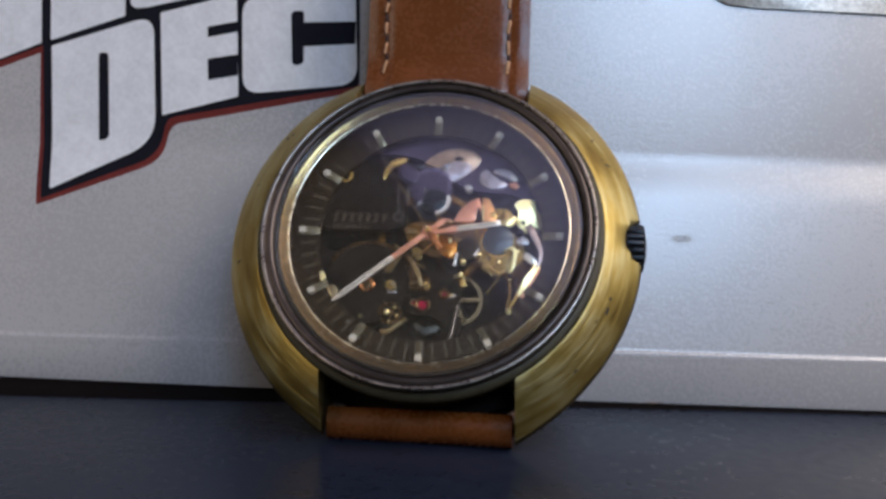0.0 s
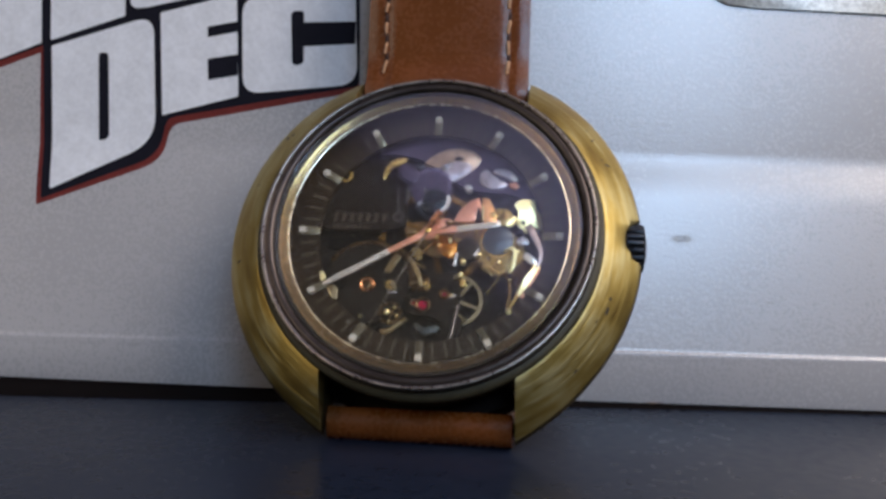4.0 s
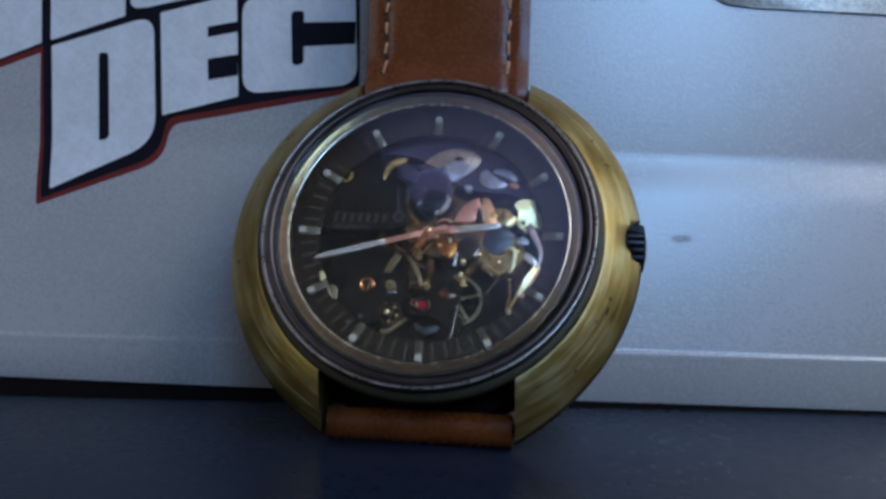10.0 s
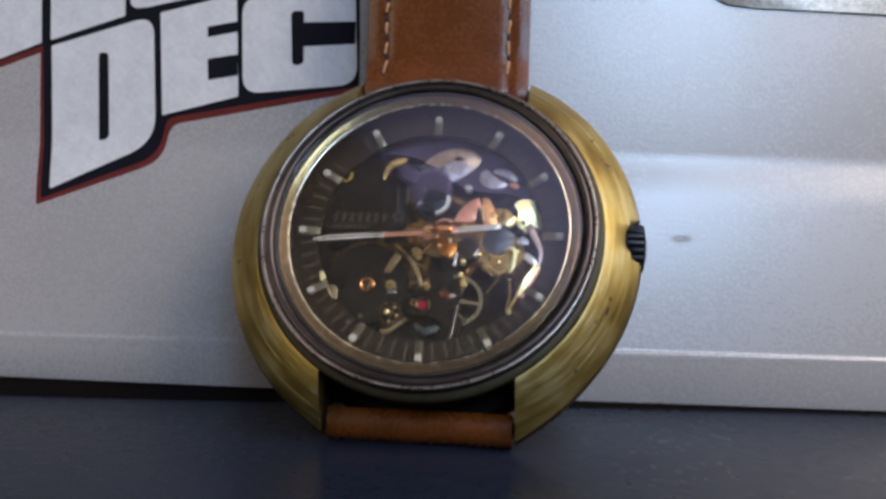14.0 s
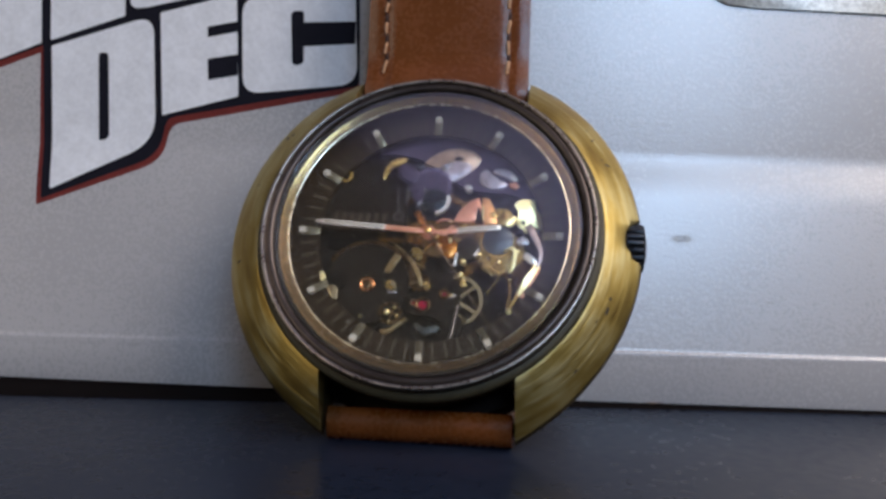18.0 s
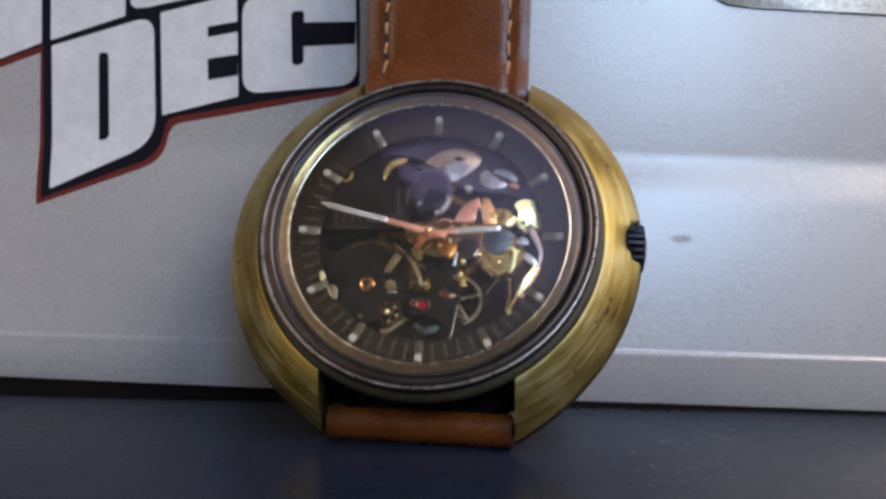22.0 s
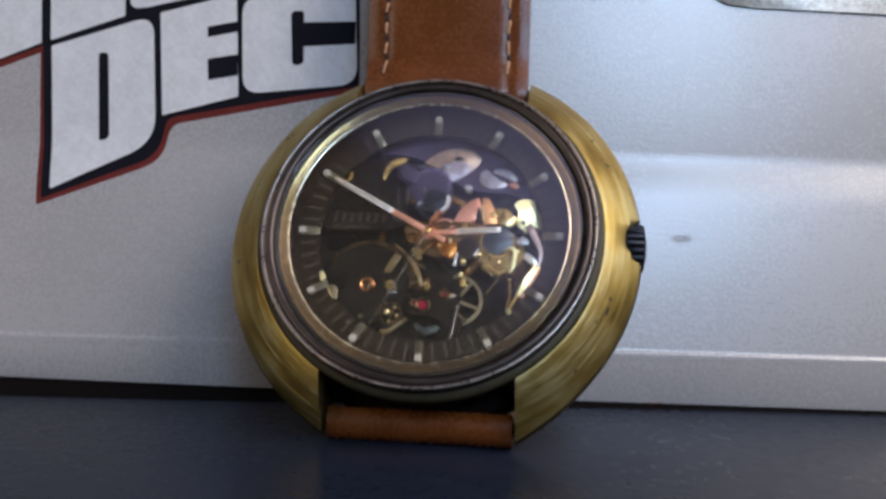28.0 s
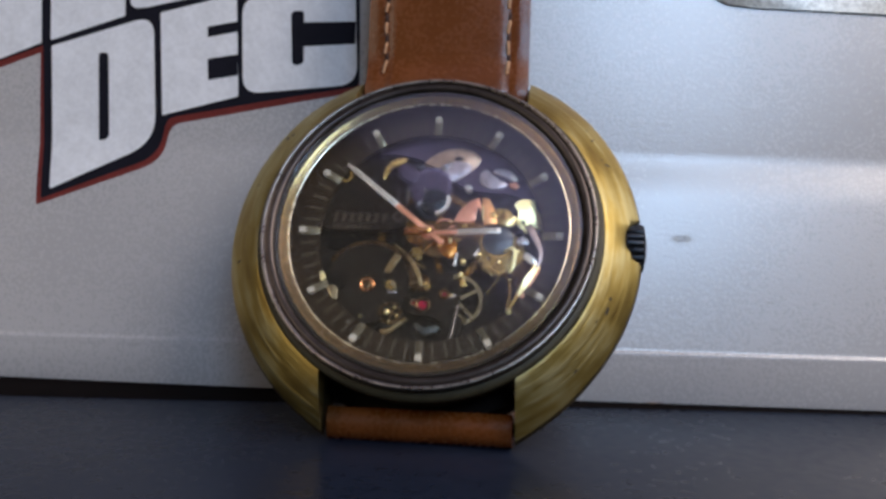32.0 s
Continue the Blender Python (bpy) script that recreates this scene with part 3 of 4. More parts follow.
def wheel(name, x, y, r, z, mat, parent, teeth=48, tooth=0.22, rim=0.45, spokes=4, thick=0.25, hub=0.5):
    """A toothed wheel with spokes; its axis is its origin."""
    bm = bmesh.new()
    outer = gear_pts(0, 0, r, teeth, tooth) if teeth else disc_pts(0, 0, r, 48)
    k = len(outer)
    ri = r - tooth - rim
    inner = [(ri * p[0] / math.hypot(*p), ri * p[1] / math.hypot(*p)) for p in outer]
    for h0, h1 in ((0, thick),):
        vo0 = [bm.verts.new((*p, h0)) for p in outer]; vo1 = [bm.verts.new((*p, h1)) for p in outer]
        vi0 = [bm.verts.new((*p, h0)) for p in inner]; vi1 = [bm.verts.new((*p, h1)) for p in inner]
        for i in range(k):
            j = (i + 1) % k
            bm.faces.new((vo1[i], vo1[j], vi1[j], vi1[i])); bm.faces.new((vo0[i], vo0[j], vi0[j], vi0[i]))
            bm.faces.new((vo0[i], vo0[j], vo1[j], vo1[i])); bm.faces.new((vi0[i], vi0[j], vi1[j], vi1[i]))
    for i in range(spokes):
        a = 2 * math.pi * i / spokes
        strip(bm, [(hub * 0.5 * math.cos(a), hub * 0.5 * math.sin(a)), ((ri + 0.05) * math.cos(a), (ri + 0.05) * math.sin(a))], [rim * 1.0, rim * 0.8], 0.03, thick - 0.02)
    lathe(bm, [(0, thick + 0.15), (hub * 0.6, thick + 0.12), (hub, thick), (hub, 0.01), (0, 0.01)], 20, closed=False)
    return part(name, bm, mat, parent, at=pose(x * MM, y * MM, z * MM))


def build_movement():
    mv = part("main_plate", lathe(bmesh.new(), [(0, -2.1), (12.6, -2.1), (12.8, -2.3), (12.8, -3.5), (0, -3.5)], 96, closed=False), M_PLATE, watch, "blackened main plate of the movement")
    # upper dark bridge under 12 o'clock and the plate that carries the faded print
    def piece(name, pts, z, mat, thick=0.35, rounds=2, bevel=0.06, label="", cut=0.22, tilt=(0, 0)):
        return part(name, tip(slab(bmesh.new(), soften(pts, rounds, cut), z - thick, z, bevel), *tilt), mat, mv, label)
    piece("print_plate", [(-11.7, 0.55), (-2.6, 0.75), (-2.9, 5.4), (-5.6, 6.6), (-6.8, 9.0), (-9.0, 7.6), (-11.0, 5.0)], -0.95, M_PLATE, 0.6, 2, 0.08, "blackened plate with faded gilt print", 0.12)
    piece("upper_bridge", [(-6.8, 9.4), (-3, 11.6), (3, 12.0), (8.5, 9.4), (11.6, 4.8), (11.3, 2.2), (9.2, 5.2), (4.4, 5.4), (2.2, 6.2), (-1.2, 9.0), (-5.0, 9.8)], -1.35, M_VIOLETVEIL, 0.5, 2, 0.1)
    piece("right_bridge", [(8.0, 5.6), (11.6, 3.0), (11.8, -3.0), (10.6, -6.6), (7.8, -9.4), (6.6, -8.4), (9.6, -4.4), (10.2, 0.8)], -1.7, M_PLATE2, 0.3, 2, 0.06)
    # faded print: two rows of short bars
    random.seed(4)
    for k in range(7):
        x = -10.2 + 0.84 * k
        part("print_bar", slab(bmesh.new(), [(x, 1.55), (x + 0.30, 1.55), (x + 0.42, 2.55), (x + 0.12, 2.55)], -0.96, -0.925), M_INK, mv)
    for k in range(9):
        x = -10.2 + 0.45 * k
        part("print_bar", slab(bmesh.new(), [(x, 0.78), (x + 0.2, 0.78), (x + 0.26, 1.2), (x + 0.06, 1.2)], -0.96, -0.925), M_INK, mv)
    # keyhole at the plate's end
    part("eyelet", lathe(bmesh.new(), [(0.62, -1.0), (0.58, -0.8), (0.36, -0.8), (0.32, -1.0)], 24, -3.5, 2.2), M_DULL, mv)
    part("index_spring", strip(bmesh.new(), [(-3.75, 5.5), (-3.7, 4.2), (-3.5, 2.8)], 0.22, -1.0, -0.8, 0.04), M_DULL, mv)
    part("index_spring", strip(bmesh.new(), [(-2.75, 5.6), (-2.7, 4.6), (-2.85, 4.0)], 0.3, -1.0, -0.75, 0.05), M_DULL, mv)
    # black recess and the barrel below it
    piece("recess_cover", [(-11.3, 0.35), (-3.6, 0.45), (-4.4, -0.8), (-10.6, -1.4)], -1.9, M_BLACK, 0.25, 1, 0.04)
    bar = part("barrel", lathe(bmesh.new(), [(0, -1.2), (3.6, -1.2), (4.2, -1.25), (4.35, -1.4), (4.35, -2.0), (0, -2.0)], 72, -6.1, -5.1, False), M_PLATE, mv, "blackened barrel cover")
    part("barrel_rim", ring_sector(bmesh.new(), -6.1, -5.1, 4.34, 4.72, 24, 148, -1.6, -1.28, 40, 0.06), M_AMBERDARK, bar)
    jewel(-6.0, -5.2, 0.78, -1.15, mv, M_COPPER, M_AMBERDARK)
    part("click_spring", slab(bmesh.new(), soften([(-9.9, -5.95), (-9.2, -5.75), (-8.65, -6.1), (-8.6, -7.3), (-9.2, -7.1)], 1, 0.15), -0.3, 0.06, 0.08), M_BALANCE, mv, "pale steel click spring")
    part("click_pin", slab(bmesh.new(), soften([(-10.75, -4.3), (-10.2, -4.4), (-10.0, -5.3), (-10.5, -5.5)], 1), -0.3, 0.05, 0.12), M_PALEGOLD, mv)
    # gilt crescent, violet wheel, oval window of the winding weight
    piece("gilt_crescent", [(-5.5, 6.3), (-5.55, 7.5), (-5.0, 8.4), (-4.3, 8.9), (-3.2, 9.1), (-3.1, 8.7), (-3.7, 8.3), (-4.4, 8.1), (-5.0, 7.4), (-5.25, 6.4)], -0.9, M_GOLD, 0.4, 2, 0.1, "rubbed gilt crescent")
    part("winding_wheel", slab(bmesh.new(), gear_pts(-0.4, 5.75, 2.2, 40, 0.08), -1.35, -1.05, 0.0), M_VIOLETVEIL, mv, "dark winding wheel, violet reflection put into its colour")
    # lighter sector paints the highlight along the wheel's upper rim
    part("wheel_highlight_rim", ring_sector(bmesh.new(), -0.4, 5.75, 1.82, 2.16, -10, 128, -1.06, -0.98, 28, 0.03), M_VIOLETEDGE, mv)
    piece("violet_cock", [(-4.2, 7.7), (-3.3, 8.5), (-2.2, 7.8), (-1.6, 7.0), (-2.2, 6.0), (-3.3, 6.5)], -1.0, M_VIOLETVEIL, 0.3, 2, 0.1)
    piece("cock_edge", [(-2.2, 8.05), (-1.6, 8.3), (-1.1, 8.1), (-1.5, 7.7), (-2.0, 7.8)], -0.95, M_BLUE, 0.3, 1, 0.05)
    piece("weight_window", [(-1.5, 8.5), (-0.6, 9.4), (0.8, 10.2), (2.3, 10.5), (3.7, 10.1), (4.65, 9.4), (4.4, 8.5), (3.7, 7.7), (1.8, 6.3), (1.4, 7.1), (0.6, 7.9), (-0.5, 8.3)], -1.22, M_PEACH, 0.3, 1, 0.06, "peach-gilt oval winding weight", 0.2)
    piece("weight_face", [(0.2, 8.0), (1.0, 8.6), (2.3, 8.9), (3.3, 8.7), (3.9, 8.0), (1.85, 6.35), (1.5, 6.9), (0.8, 7.7)], -1.14, M_LAVENDER, 0.2, 1, 0.04, "", 0.2)
    piece("weight_catch", [(0.3, 7.9), (0.9, 8.5), (1.6, 8.6), (1.2, 7.8), (0.8, 7.6)], -1.05, M_SILVER, 0.15, 2, 0.06)
    piece("weight_slot", [(1.7, 9.1), (2.2, 9.5), (2.9, 9.2), (2.6, 8.95), (2.0, 8.9)], -1.12, M_BLACK, 0.15, 1, 0.0)
    piece("silver_crescent", [(4.55, 7.4), (5.2, 8.0), (5.6, 7.7), (5.9, 7.1), (6.7, 6.8), (7.5, 6.3), (7.2, 5.8), (5.9, 5.6), (5.1, 5.9), (4.6, 6.6)], -1.1, M_LAVENDER, 0.3, 1, 0.08)
    piece("silver_crescent", [(5.8, 7.7), (6.6, 8.15), (7.8, 7.85), (8.4, 7.2), (8.5, 6.6), (7.9, 6.6), (7.1, 7.15), (6.2, 7.4)], -1.1, M_LAVENDER, 0.3, 1, 0.08)
    # bright piece painting the white highlight at the crescent's right end
    piece("crescent_highlight", [(7.6, 7.3), (8.2, 7.3), (8.6, 6.8), (8.3, 6.5), (7.8, 6.7)], -0.98, M_BRIGHT, 0.3, 2, 0.08)
    piece("rose_tip", [(7.6, 6.4), (8.3, 6.5), (8.8, 6.1), (8.4, 5.7), (7.8, 5.9)], -1.1, M_ROSE, 0.25, 1, 0.06)
    screw(-0.94, 5.27, 0.26, -1.0, M_SILVER, mv, 30)
    screw(3.5, 5.62, 0.4, -1.2, M_BRIGHT, mv, 60)
    screw(0.05, 4.2, 1.42, -1.35, M_CASESCREW, mv, 12, "case_screw", 0.14)
    # bright arc imitates the highlight on the screw's right edge
    part("case_screw_highlight", ring_sector(bmesh.new(), 0.05, 4.2, 1.3, 1.68, -80, 22, -1.3, -0.85, 24, 0.12), M_BRIGHT, mv)
    part("case_screw_seat", ring_sector(bmesh.new(), 0.05, 4.1, 1.5, 2.1, -170, -78, -1.6, -1.25, 24, 0.06), M_CASESCREW, mv)
    piece("small_click", [(-1.8, 3.5), (-1.4, 4.2), (-1.1, 4.1), (-1.5, 3.4)], -0.95, M_SILVER, 0.25, 0, 0.06)
    # rose and gilt levers under the hour hand
    piece("rose_lever", [(2.2, 1.85), (2.75, 3.0), (3.75, 4.15), (4.65, 4.6), (5.0, 3.6), (4.8, 2.15), (3.85, 1.75)], -0.95, M_ROSE, 0.3, 1, 0.06, "", 0.06)
    piece("rose_lever", [(5.0, 4.55), (5.75, 4.45), (6.4, 3.2), (6.7, 1.65), (5.35, 1.5), (5.1, 2.95)], -0.9, M_PEACHROSE, 0.3, 1, 0.06, "", 0.06)
    piece("gilt_heel", [(6.35, 3.5), (7.8, 3.35), (8.4, 2.5), (7.6, 1.55), (6.6, 1.6)], -1.0, M_OLDGOLD, 0.3, 1, 0.06)
    piece("gilt_catch", [(5.9, 2.9), (6.3, 3.1), (6.7, 2.6), (6.4, 2.2), (6.0, 2.4)], -0.86, M_GOLD, 0.2, 1, 0.06)
    screw(7.25, 2.65, 0.3, -0.9, M_GOLD, mv, 80)
    piece("gilt_bridge", [(8.3, 3.5), (8.5, 3.9), (9.1, 4.3), (10.3, 4.4), (10.5, 3.4), (10.9, 3.0), (11.35, 1.2), (10.6, 1.6), (10.2, 1.55), (9.9, 1.1), (9.5, 0.85), (9.0, 1.25), (8.55, 1.7), (8.85, 2.6), (8.7, 3.2)], -0.85, M_PALEGOLD, 0.35, 1, 0.05, "bright pale gilt bridge", 0.1, (-0.27, 0.12))
    screw(9.3, 1.8, 0.2, -1.05, M_BLACK, mv, 0, "pin")
    piece("gilt_tail", [(7.45, 1.4), (7.9, 1.95), (8.3, 2.6), (8.65, 2.3), (8.5, 1.8), (8.1, 1.35)], -0.8, M_PALEGOLD, 0.3, 1, 0.06, tilt=(-0.3, 0.1))
    part("setting_lever", strip(bmesh.new(), [(9.8, 1.1), (10.3, 0.4), (10.65, -0.3), (10.86, -0.9), (11.2, -1.6), (11.2, -2.6), (10.65, -3.45)], [0.8, 0.7, 0.5, 0.6, 0.36, 0.3, 0.45], 0.0, 0.2, 0.08), M_MAUVE, mv)
    part("lever_knob", strip(bmesh.new(), [(9.6, -2.0), (10.2, -2.6), (10.8, -2.95)], [0.6, 0.75, 0.6], 0.0, 0.3, 0.14), M_BRIGHT, mv)
    part("setting_spring", tip(strip(bmesh.new(), [(10.95, -3.0), (10.1, -4.5), (9.15, -6.3)], [0.6, 0.72, 0.6], -0.15, 0.18, 0.14), -0.18, 0.10), M_PALEGOLD, mv, "bright gilt spring")
    part("spring_edge", strip(bmesh.new(), [(11.2, -3.4), (10.4, -4.8), (9.45, -6.5)], [0.2, 0.26, 0.3], -0.15, 0.1, 0.05), M_ROSE, mv)
    part("setting_spring_tail", strip(bmesh.new(), [(9.2, -6.1), (8.7, -7.0), (8.3, -7.9)], [0.24, 0.18, 0.2], -0.05, 0.1, 0.03), M_GOLD, mv)
    screw(8.3, -7.95, 0.28, -0.2, M_PALEGOLD, mv, 50)
    # gilt wheel with the blued screw on it
    wheel("setting_wheel", 7.1, -1.4, 2.5, -1.4, M_OLDGOLD, mv, 34, 0.25, 0.9, 4, 0.3, 1.2)
    screw(6.85, -0.2, 1.6, -1.05, M_BLUE, mv, 8, "blued_screw", 0.06)
    part("blued_screw_seat", ring_sector(bmesh.new(), 6.85, -0.2, 1.61, 1.76, 150, 345, -1.1, -0.85, 24, 0.05), M_GOLD, mv)
    piece("wheel_cover", [(6.2, -1.6), (7.2, -1.7), (8.2, -1.05), (8.75, -1.5), (8.65, -2.8), (8.05, -3.75), (6.95, -3.45), (6.25, -2.65)], -0.95, M_OLDGOLD, 0.3, 1, 0.08)
    part("yoke", strip(bmesh.new(), [(7.55, -1.45), (8.25, -1.0), (8.9, -1.45), (8.5, -2.1), (8.62, -2.85), (8.15, -3.7)], [0.2, 0.34, 0.46, 0.42, 0.36, 0.3], -0.7, -0.4, 0.15), M_PALEGOLD, mv)
    piece("yoke_foot", [(8.6, -0.3), (9.1, 0.1), (9.9, -0.1), (10.0, -0.7), (9.3, -0.9), (8.8, -0.7)], -0.4, M_SILVER, 0.3, 2, 0.08)
    piece("yoke_plate", [(8.6, -3.0), (9.4, -2.4), (10.4, -3.3), (9.8, -4.6), (9.1, -5.6), (8.4, -4.2)], -0.9, M_AMBERDARK, 0.2, 1, 0.04)
    part("return_spring", strip(bmesh.new(), [(7.6, -3.6), (8.2, -4.6), (8.35, -5.8), (8.0, -7.2)], 0.2, -1.15, -0.95, 0.04), M_AMBER, mv)
    screw(9.0, 0.75, 0.4, -1.0, M_BLACK, mv, 15)
    # brass centre: bridge, wheel and cannon pinion
    piece("centre_bridge", [(-2.9, 1.5), (1.0, 2.0), (5.6, 1.7), (5.8, 0.2), (3.2, -0.7), (0.6, -1.0), (-2.4, -0.6)], -1.15, M_AMBER, 0.35, 2, 0.1, "amber brass centre bridge", 0.18)
    part("olive_wheel", lathe(bmesh.new(), [(0, -0.92), (1.05, -0.94), (1.22, -1.02), (1.25, -1.4), (0, -1.4)], 40, 3.88, -1.13, False), M_OLIVE, mv, "dark olive wheel")
    piece("train_plate", [(0.9, -1.2), (2.6, -1.0), (3.0, -3.4), (2.4, -4.6), (1.4, -3.2)], -1.3, M_PLATE2, 0.2, 1, 0.05)
    # amber piece; the orange glow by the hub is put into its colour
    piece("amber_glow", [(0.1, -0.1), (1.3, 0.3), (2.6, 0.0), (2.9, -1.2), (2.3, -2.4), (1.5, -2.0), (0.6, -1.2)], -0.95, M_AMBERGLOW, 0.3, 2, 0.14, "amber piece with an orange glow put into its colour")
    piece("brown_gilt_plate", [(-0.83, 0.19), (2.13, 0.77), (5.0, 0.72), (5.33, -1.0), (4.9, -1.5), (4.9, -0.6), (3.9, 0.2), (2.9, -0.6), (2.64, -1.57), (0.74, -2.12), (-0.56, -1.67)], -1.12, M_BROWNGILT, 0.2, 1, 0.05, "brown-gilt plate under the pointers", 0.12)
    part("gilt_sliver", strip(bmesh.new(), [(-0.82, -1.92), (-0.21, -1.04), (0.5, -0.52)], [0.12, 0.2, 0.14], -1.1, -0.95, 0.04), M_GOLD, mv)
    part("gilt_sliver", strip(bmesh.new(), [(4.97, -1.2), (4.6, -1.95)], [0.16, 0.3], -1.05, -0.7, 0.07), M_BRIGHT, mv)
    part("gilt_sliver", strip(bmesh.new(), [(0.5, 1.55), (1.2, 2.0), (2.0, 1.9)], [0.16, 0.22, 0.14], -0.9, -0.72, 0.05), M_ROSE, mv)
    for x, y, a in ((6.15, -3.0, 0.3), (6.55, -3.35, 0.8), (7.0, -3.5, 1.3), (7.5, -3.6, 1.8)):
        part("wheel_tooth", strip(bmesh.new(), [(x - 0.16 * math.cos(a), y + 0.16 * math.sin(a)), (x + 0.16 * math.cos(a), y - 0.16 * math.sin(a))], 0.18, -1.1, -0.86, 0.04), M_GOLD, mv)
    piece("amber_catch", [(1.8, -0.2), (2.1, 0.1), (2.3, -0.3), (2.0, -0.7)], -0.88, M_PALEGOLD, 0.2, 1, 0.06)
    piece("gilt_flake", [(-2.0, -0.9), (-0.9, -1.0), (-0.6, -2.2), (-1.5, -2.4)], -1.35, M_OLDGOLD, 0.2, 1, 0.05)
    piece("gilt_flake", [(2.3, 0.2), (3.3, 0.0), (3.6, -0.9), (2.7, -1.0)], -1.1, M_OLDGOLD, 0.2, 1, 0.05)
    part("lever_slot", slab(bmesh.new(), [(4.5, 1.8), (4.85, 1.8), (4.85, 3.3), (4.6, 3.3)], -1.0, -0.86), M_BLACK, mv)
    part("lever_pin", strip(bmesh.new(), [(5.2, 2.0), (5.15, 3.6)], 0.16, -1.0, -0.8, 0.03), M_PALEGOLD, mv)
    part("pinion", strip(bmesh.new(), [(-3.5, -4.9), (-3.0, -5.7)], 0.4, -1.1, -0.7, 0.1), M_BALANCE, mv)
    screw(2.2, 0.9, 0.4, -1.0, M_ROSE, mv, 10)
    for x, y, r, mm in ((2.7, -6.3, 0.36, M_SILVER), (5.4, -10.0, 0.24, M_ROSE), (3.4, -10.8, 0.16, M_GOLD), (-6.3, -8.6, 0.14, M_PALEGOLD), (-2.0, -8.9, 0.2, M_GOLD), (4.6, 0.6, 0.3, M_GOLD), (3.4, 1.3, 0.26, M_GOLD)):
        screw(x, y, r, -1.1, mm, mv, 37 * x)
    for x, y, r in ((3.5, -2.6, 0.34), (3.34, -4.0, 0.32), (5.06, -1.82, 0.28), (7.07, -2.55, 0.3), (6.22, 2.67, 0.24), (7.03, 2.57, 0.22), (0.6, 0.02, 0.34), (1.01, -0.9, 0.26), (2.66, -6.22, 0.22), (2.0, 1.7, 0.22), (6.4, -3.9, 0.16), (8.2, -4.4, 0.15), (5.6, -2.5, 0.14)):
        part("pivot_post", lathe(bmesh.new(), [(0, -0.56), (r * 0.55, -0.58), (r * 0.9, -0.68), (r, -0.85), (r * 0.8, -1.2), (0, -1.2)], 16, x, y, False), M_POST, mv)
    part("pinion", strip(bmesh.new(), [(2.84, -1.6), (2.65, -3.0)], [0.2, 0.3], -1.1, -0.75, 0.07), M_BRIGHT, mv)
    # gilt fork between barrel and centre
    part("click_arm", strip(bmesh.new(), [(-3.6, -0.9), (-2.4, -1.75), (-1.4, -2.95), (-0.8, -4.15), (-0.58, -5.3)], [0.25, 0.3, 0.36, 0.42, 0.55], -1.25, -0.9, 0.08), M_TAN, mv)
    part("click_arm", strip(bmesh.new(), [(-1.4, -2.75), (-0.25, -3.3)], [0.3, 0.22], -1.2, -0.92, 0.06), M_TAN, mv)
    piece("click_plate", [(-1.0, -3.4), (0.2, -4.2), (0.6, -5.0), (0.3, -5.7), (-0.9, -5.5)], -1.5, M_AMBERDARK, 0.2, 1, 0.05)
    screw(0.1, -5.2, 0.48, -1.3, M_GOLD, mv, 20)
    screw(-3.6, -5.2, 0.55, -1.3, M_GOLD, mv, 20)
    part("pin_bar", strip(bmesh.new(), [(-3.9, -5.9), (-2.9, -5.9)], 0.3, -1.4, -1.1, 0.05), M_SILVER, mv)
    jewel(-0.17, -7.26, 0.78, -0.85, mv, M_AMBERDARK)
    jewel(-1.05, -7.1, 0.4, -0.9, mv, M_BALANCE)
    jewel(1.9, -6.1, 0.5, -0.9, mv, M_AMBER)
    piece("tan_lever", [(-4.44, -3.67), (-3.83, -3.96), (-2.74, -2.08), (-3.48, -1.67)], -1.05, M_TAN, 0.3, 1, 0.06, "", 0.1)
    piece("brown_plate", [(-3.2, -4.1), (-2.2, -2.65), (-0.95, -3.0), (-0.5, -4.8), (-2.2, -5.3)], -1.4, M_AMBERDARK, 0.2, 1, 0.05, "", 0.12)
    piece("tan_tab", [(-2.76, 0.95), (-1.59, 0.95), (-1.43, 0.42), (-2.58, 0.3)], -0.9, M_TAN, 0.25, 1, 0.05, "", 0.1)
    piece("click_hole", disc_pts(-9.05, -5.25, 0.95, 14), -0.45, M_BLACK, 0.2, 0, 0.0)
    piece("wheel_cock", [(0.3, -3.9), (2.55, -3.6), (2.75, -4.6), (2.6, -6.0), (2.75, -8.0), (1.5, -9.0), (0.2, -8.0)], -0.93, M_PLATE, 0.3, 1, 0.06, "", 0.12)
    # train at the foot of the dial
    part("wheel_well", lathe(bmesh.new(), [(0, -1.42), (1.7, -1.42), (1.75, -1.5), (0, -1.5)], 32, -3.4, -8.0, False), M_BLACK, mv)
    wheel("third_wheel", -3.4, -8.1, 1.25, -1.35, M_AMBERDARK, mv, 28, 0.16, 0.25, 4, 0.2, 0.35)
    for x, y, r in ((-3.7, -8.05, 0.3), (-2.95, -7.55, 0.16), (-2.7, -8.45, 0.2), (-3.4, -9.05, 0.16)):
        part("train_pivot", lathe(bmesh.new(), [(0, -0.82), (r * 0.55, -0.84), (r, -0.96), (r, -1.3), (0, -1.3)], 12, x, y, False), M_POST, mv)
    part("train_lever", strip(bmesh.new(), [(-4.1, -10.2), (-3.2, -10.0), (-1.8, -8.7)], [0.6, 0.35, 0.4], -1.2, -0.9, 0.06), M_TAN, mv)
    part("train_foot", strip(bmesh.new(), [(-3.3, -10.7), (-2.1, -11.1)], 0.35, -1.1, -0.8, 0.06), M_SILVER, mv)
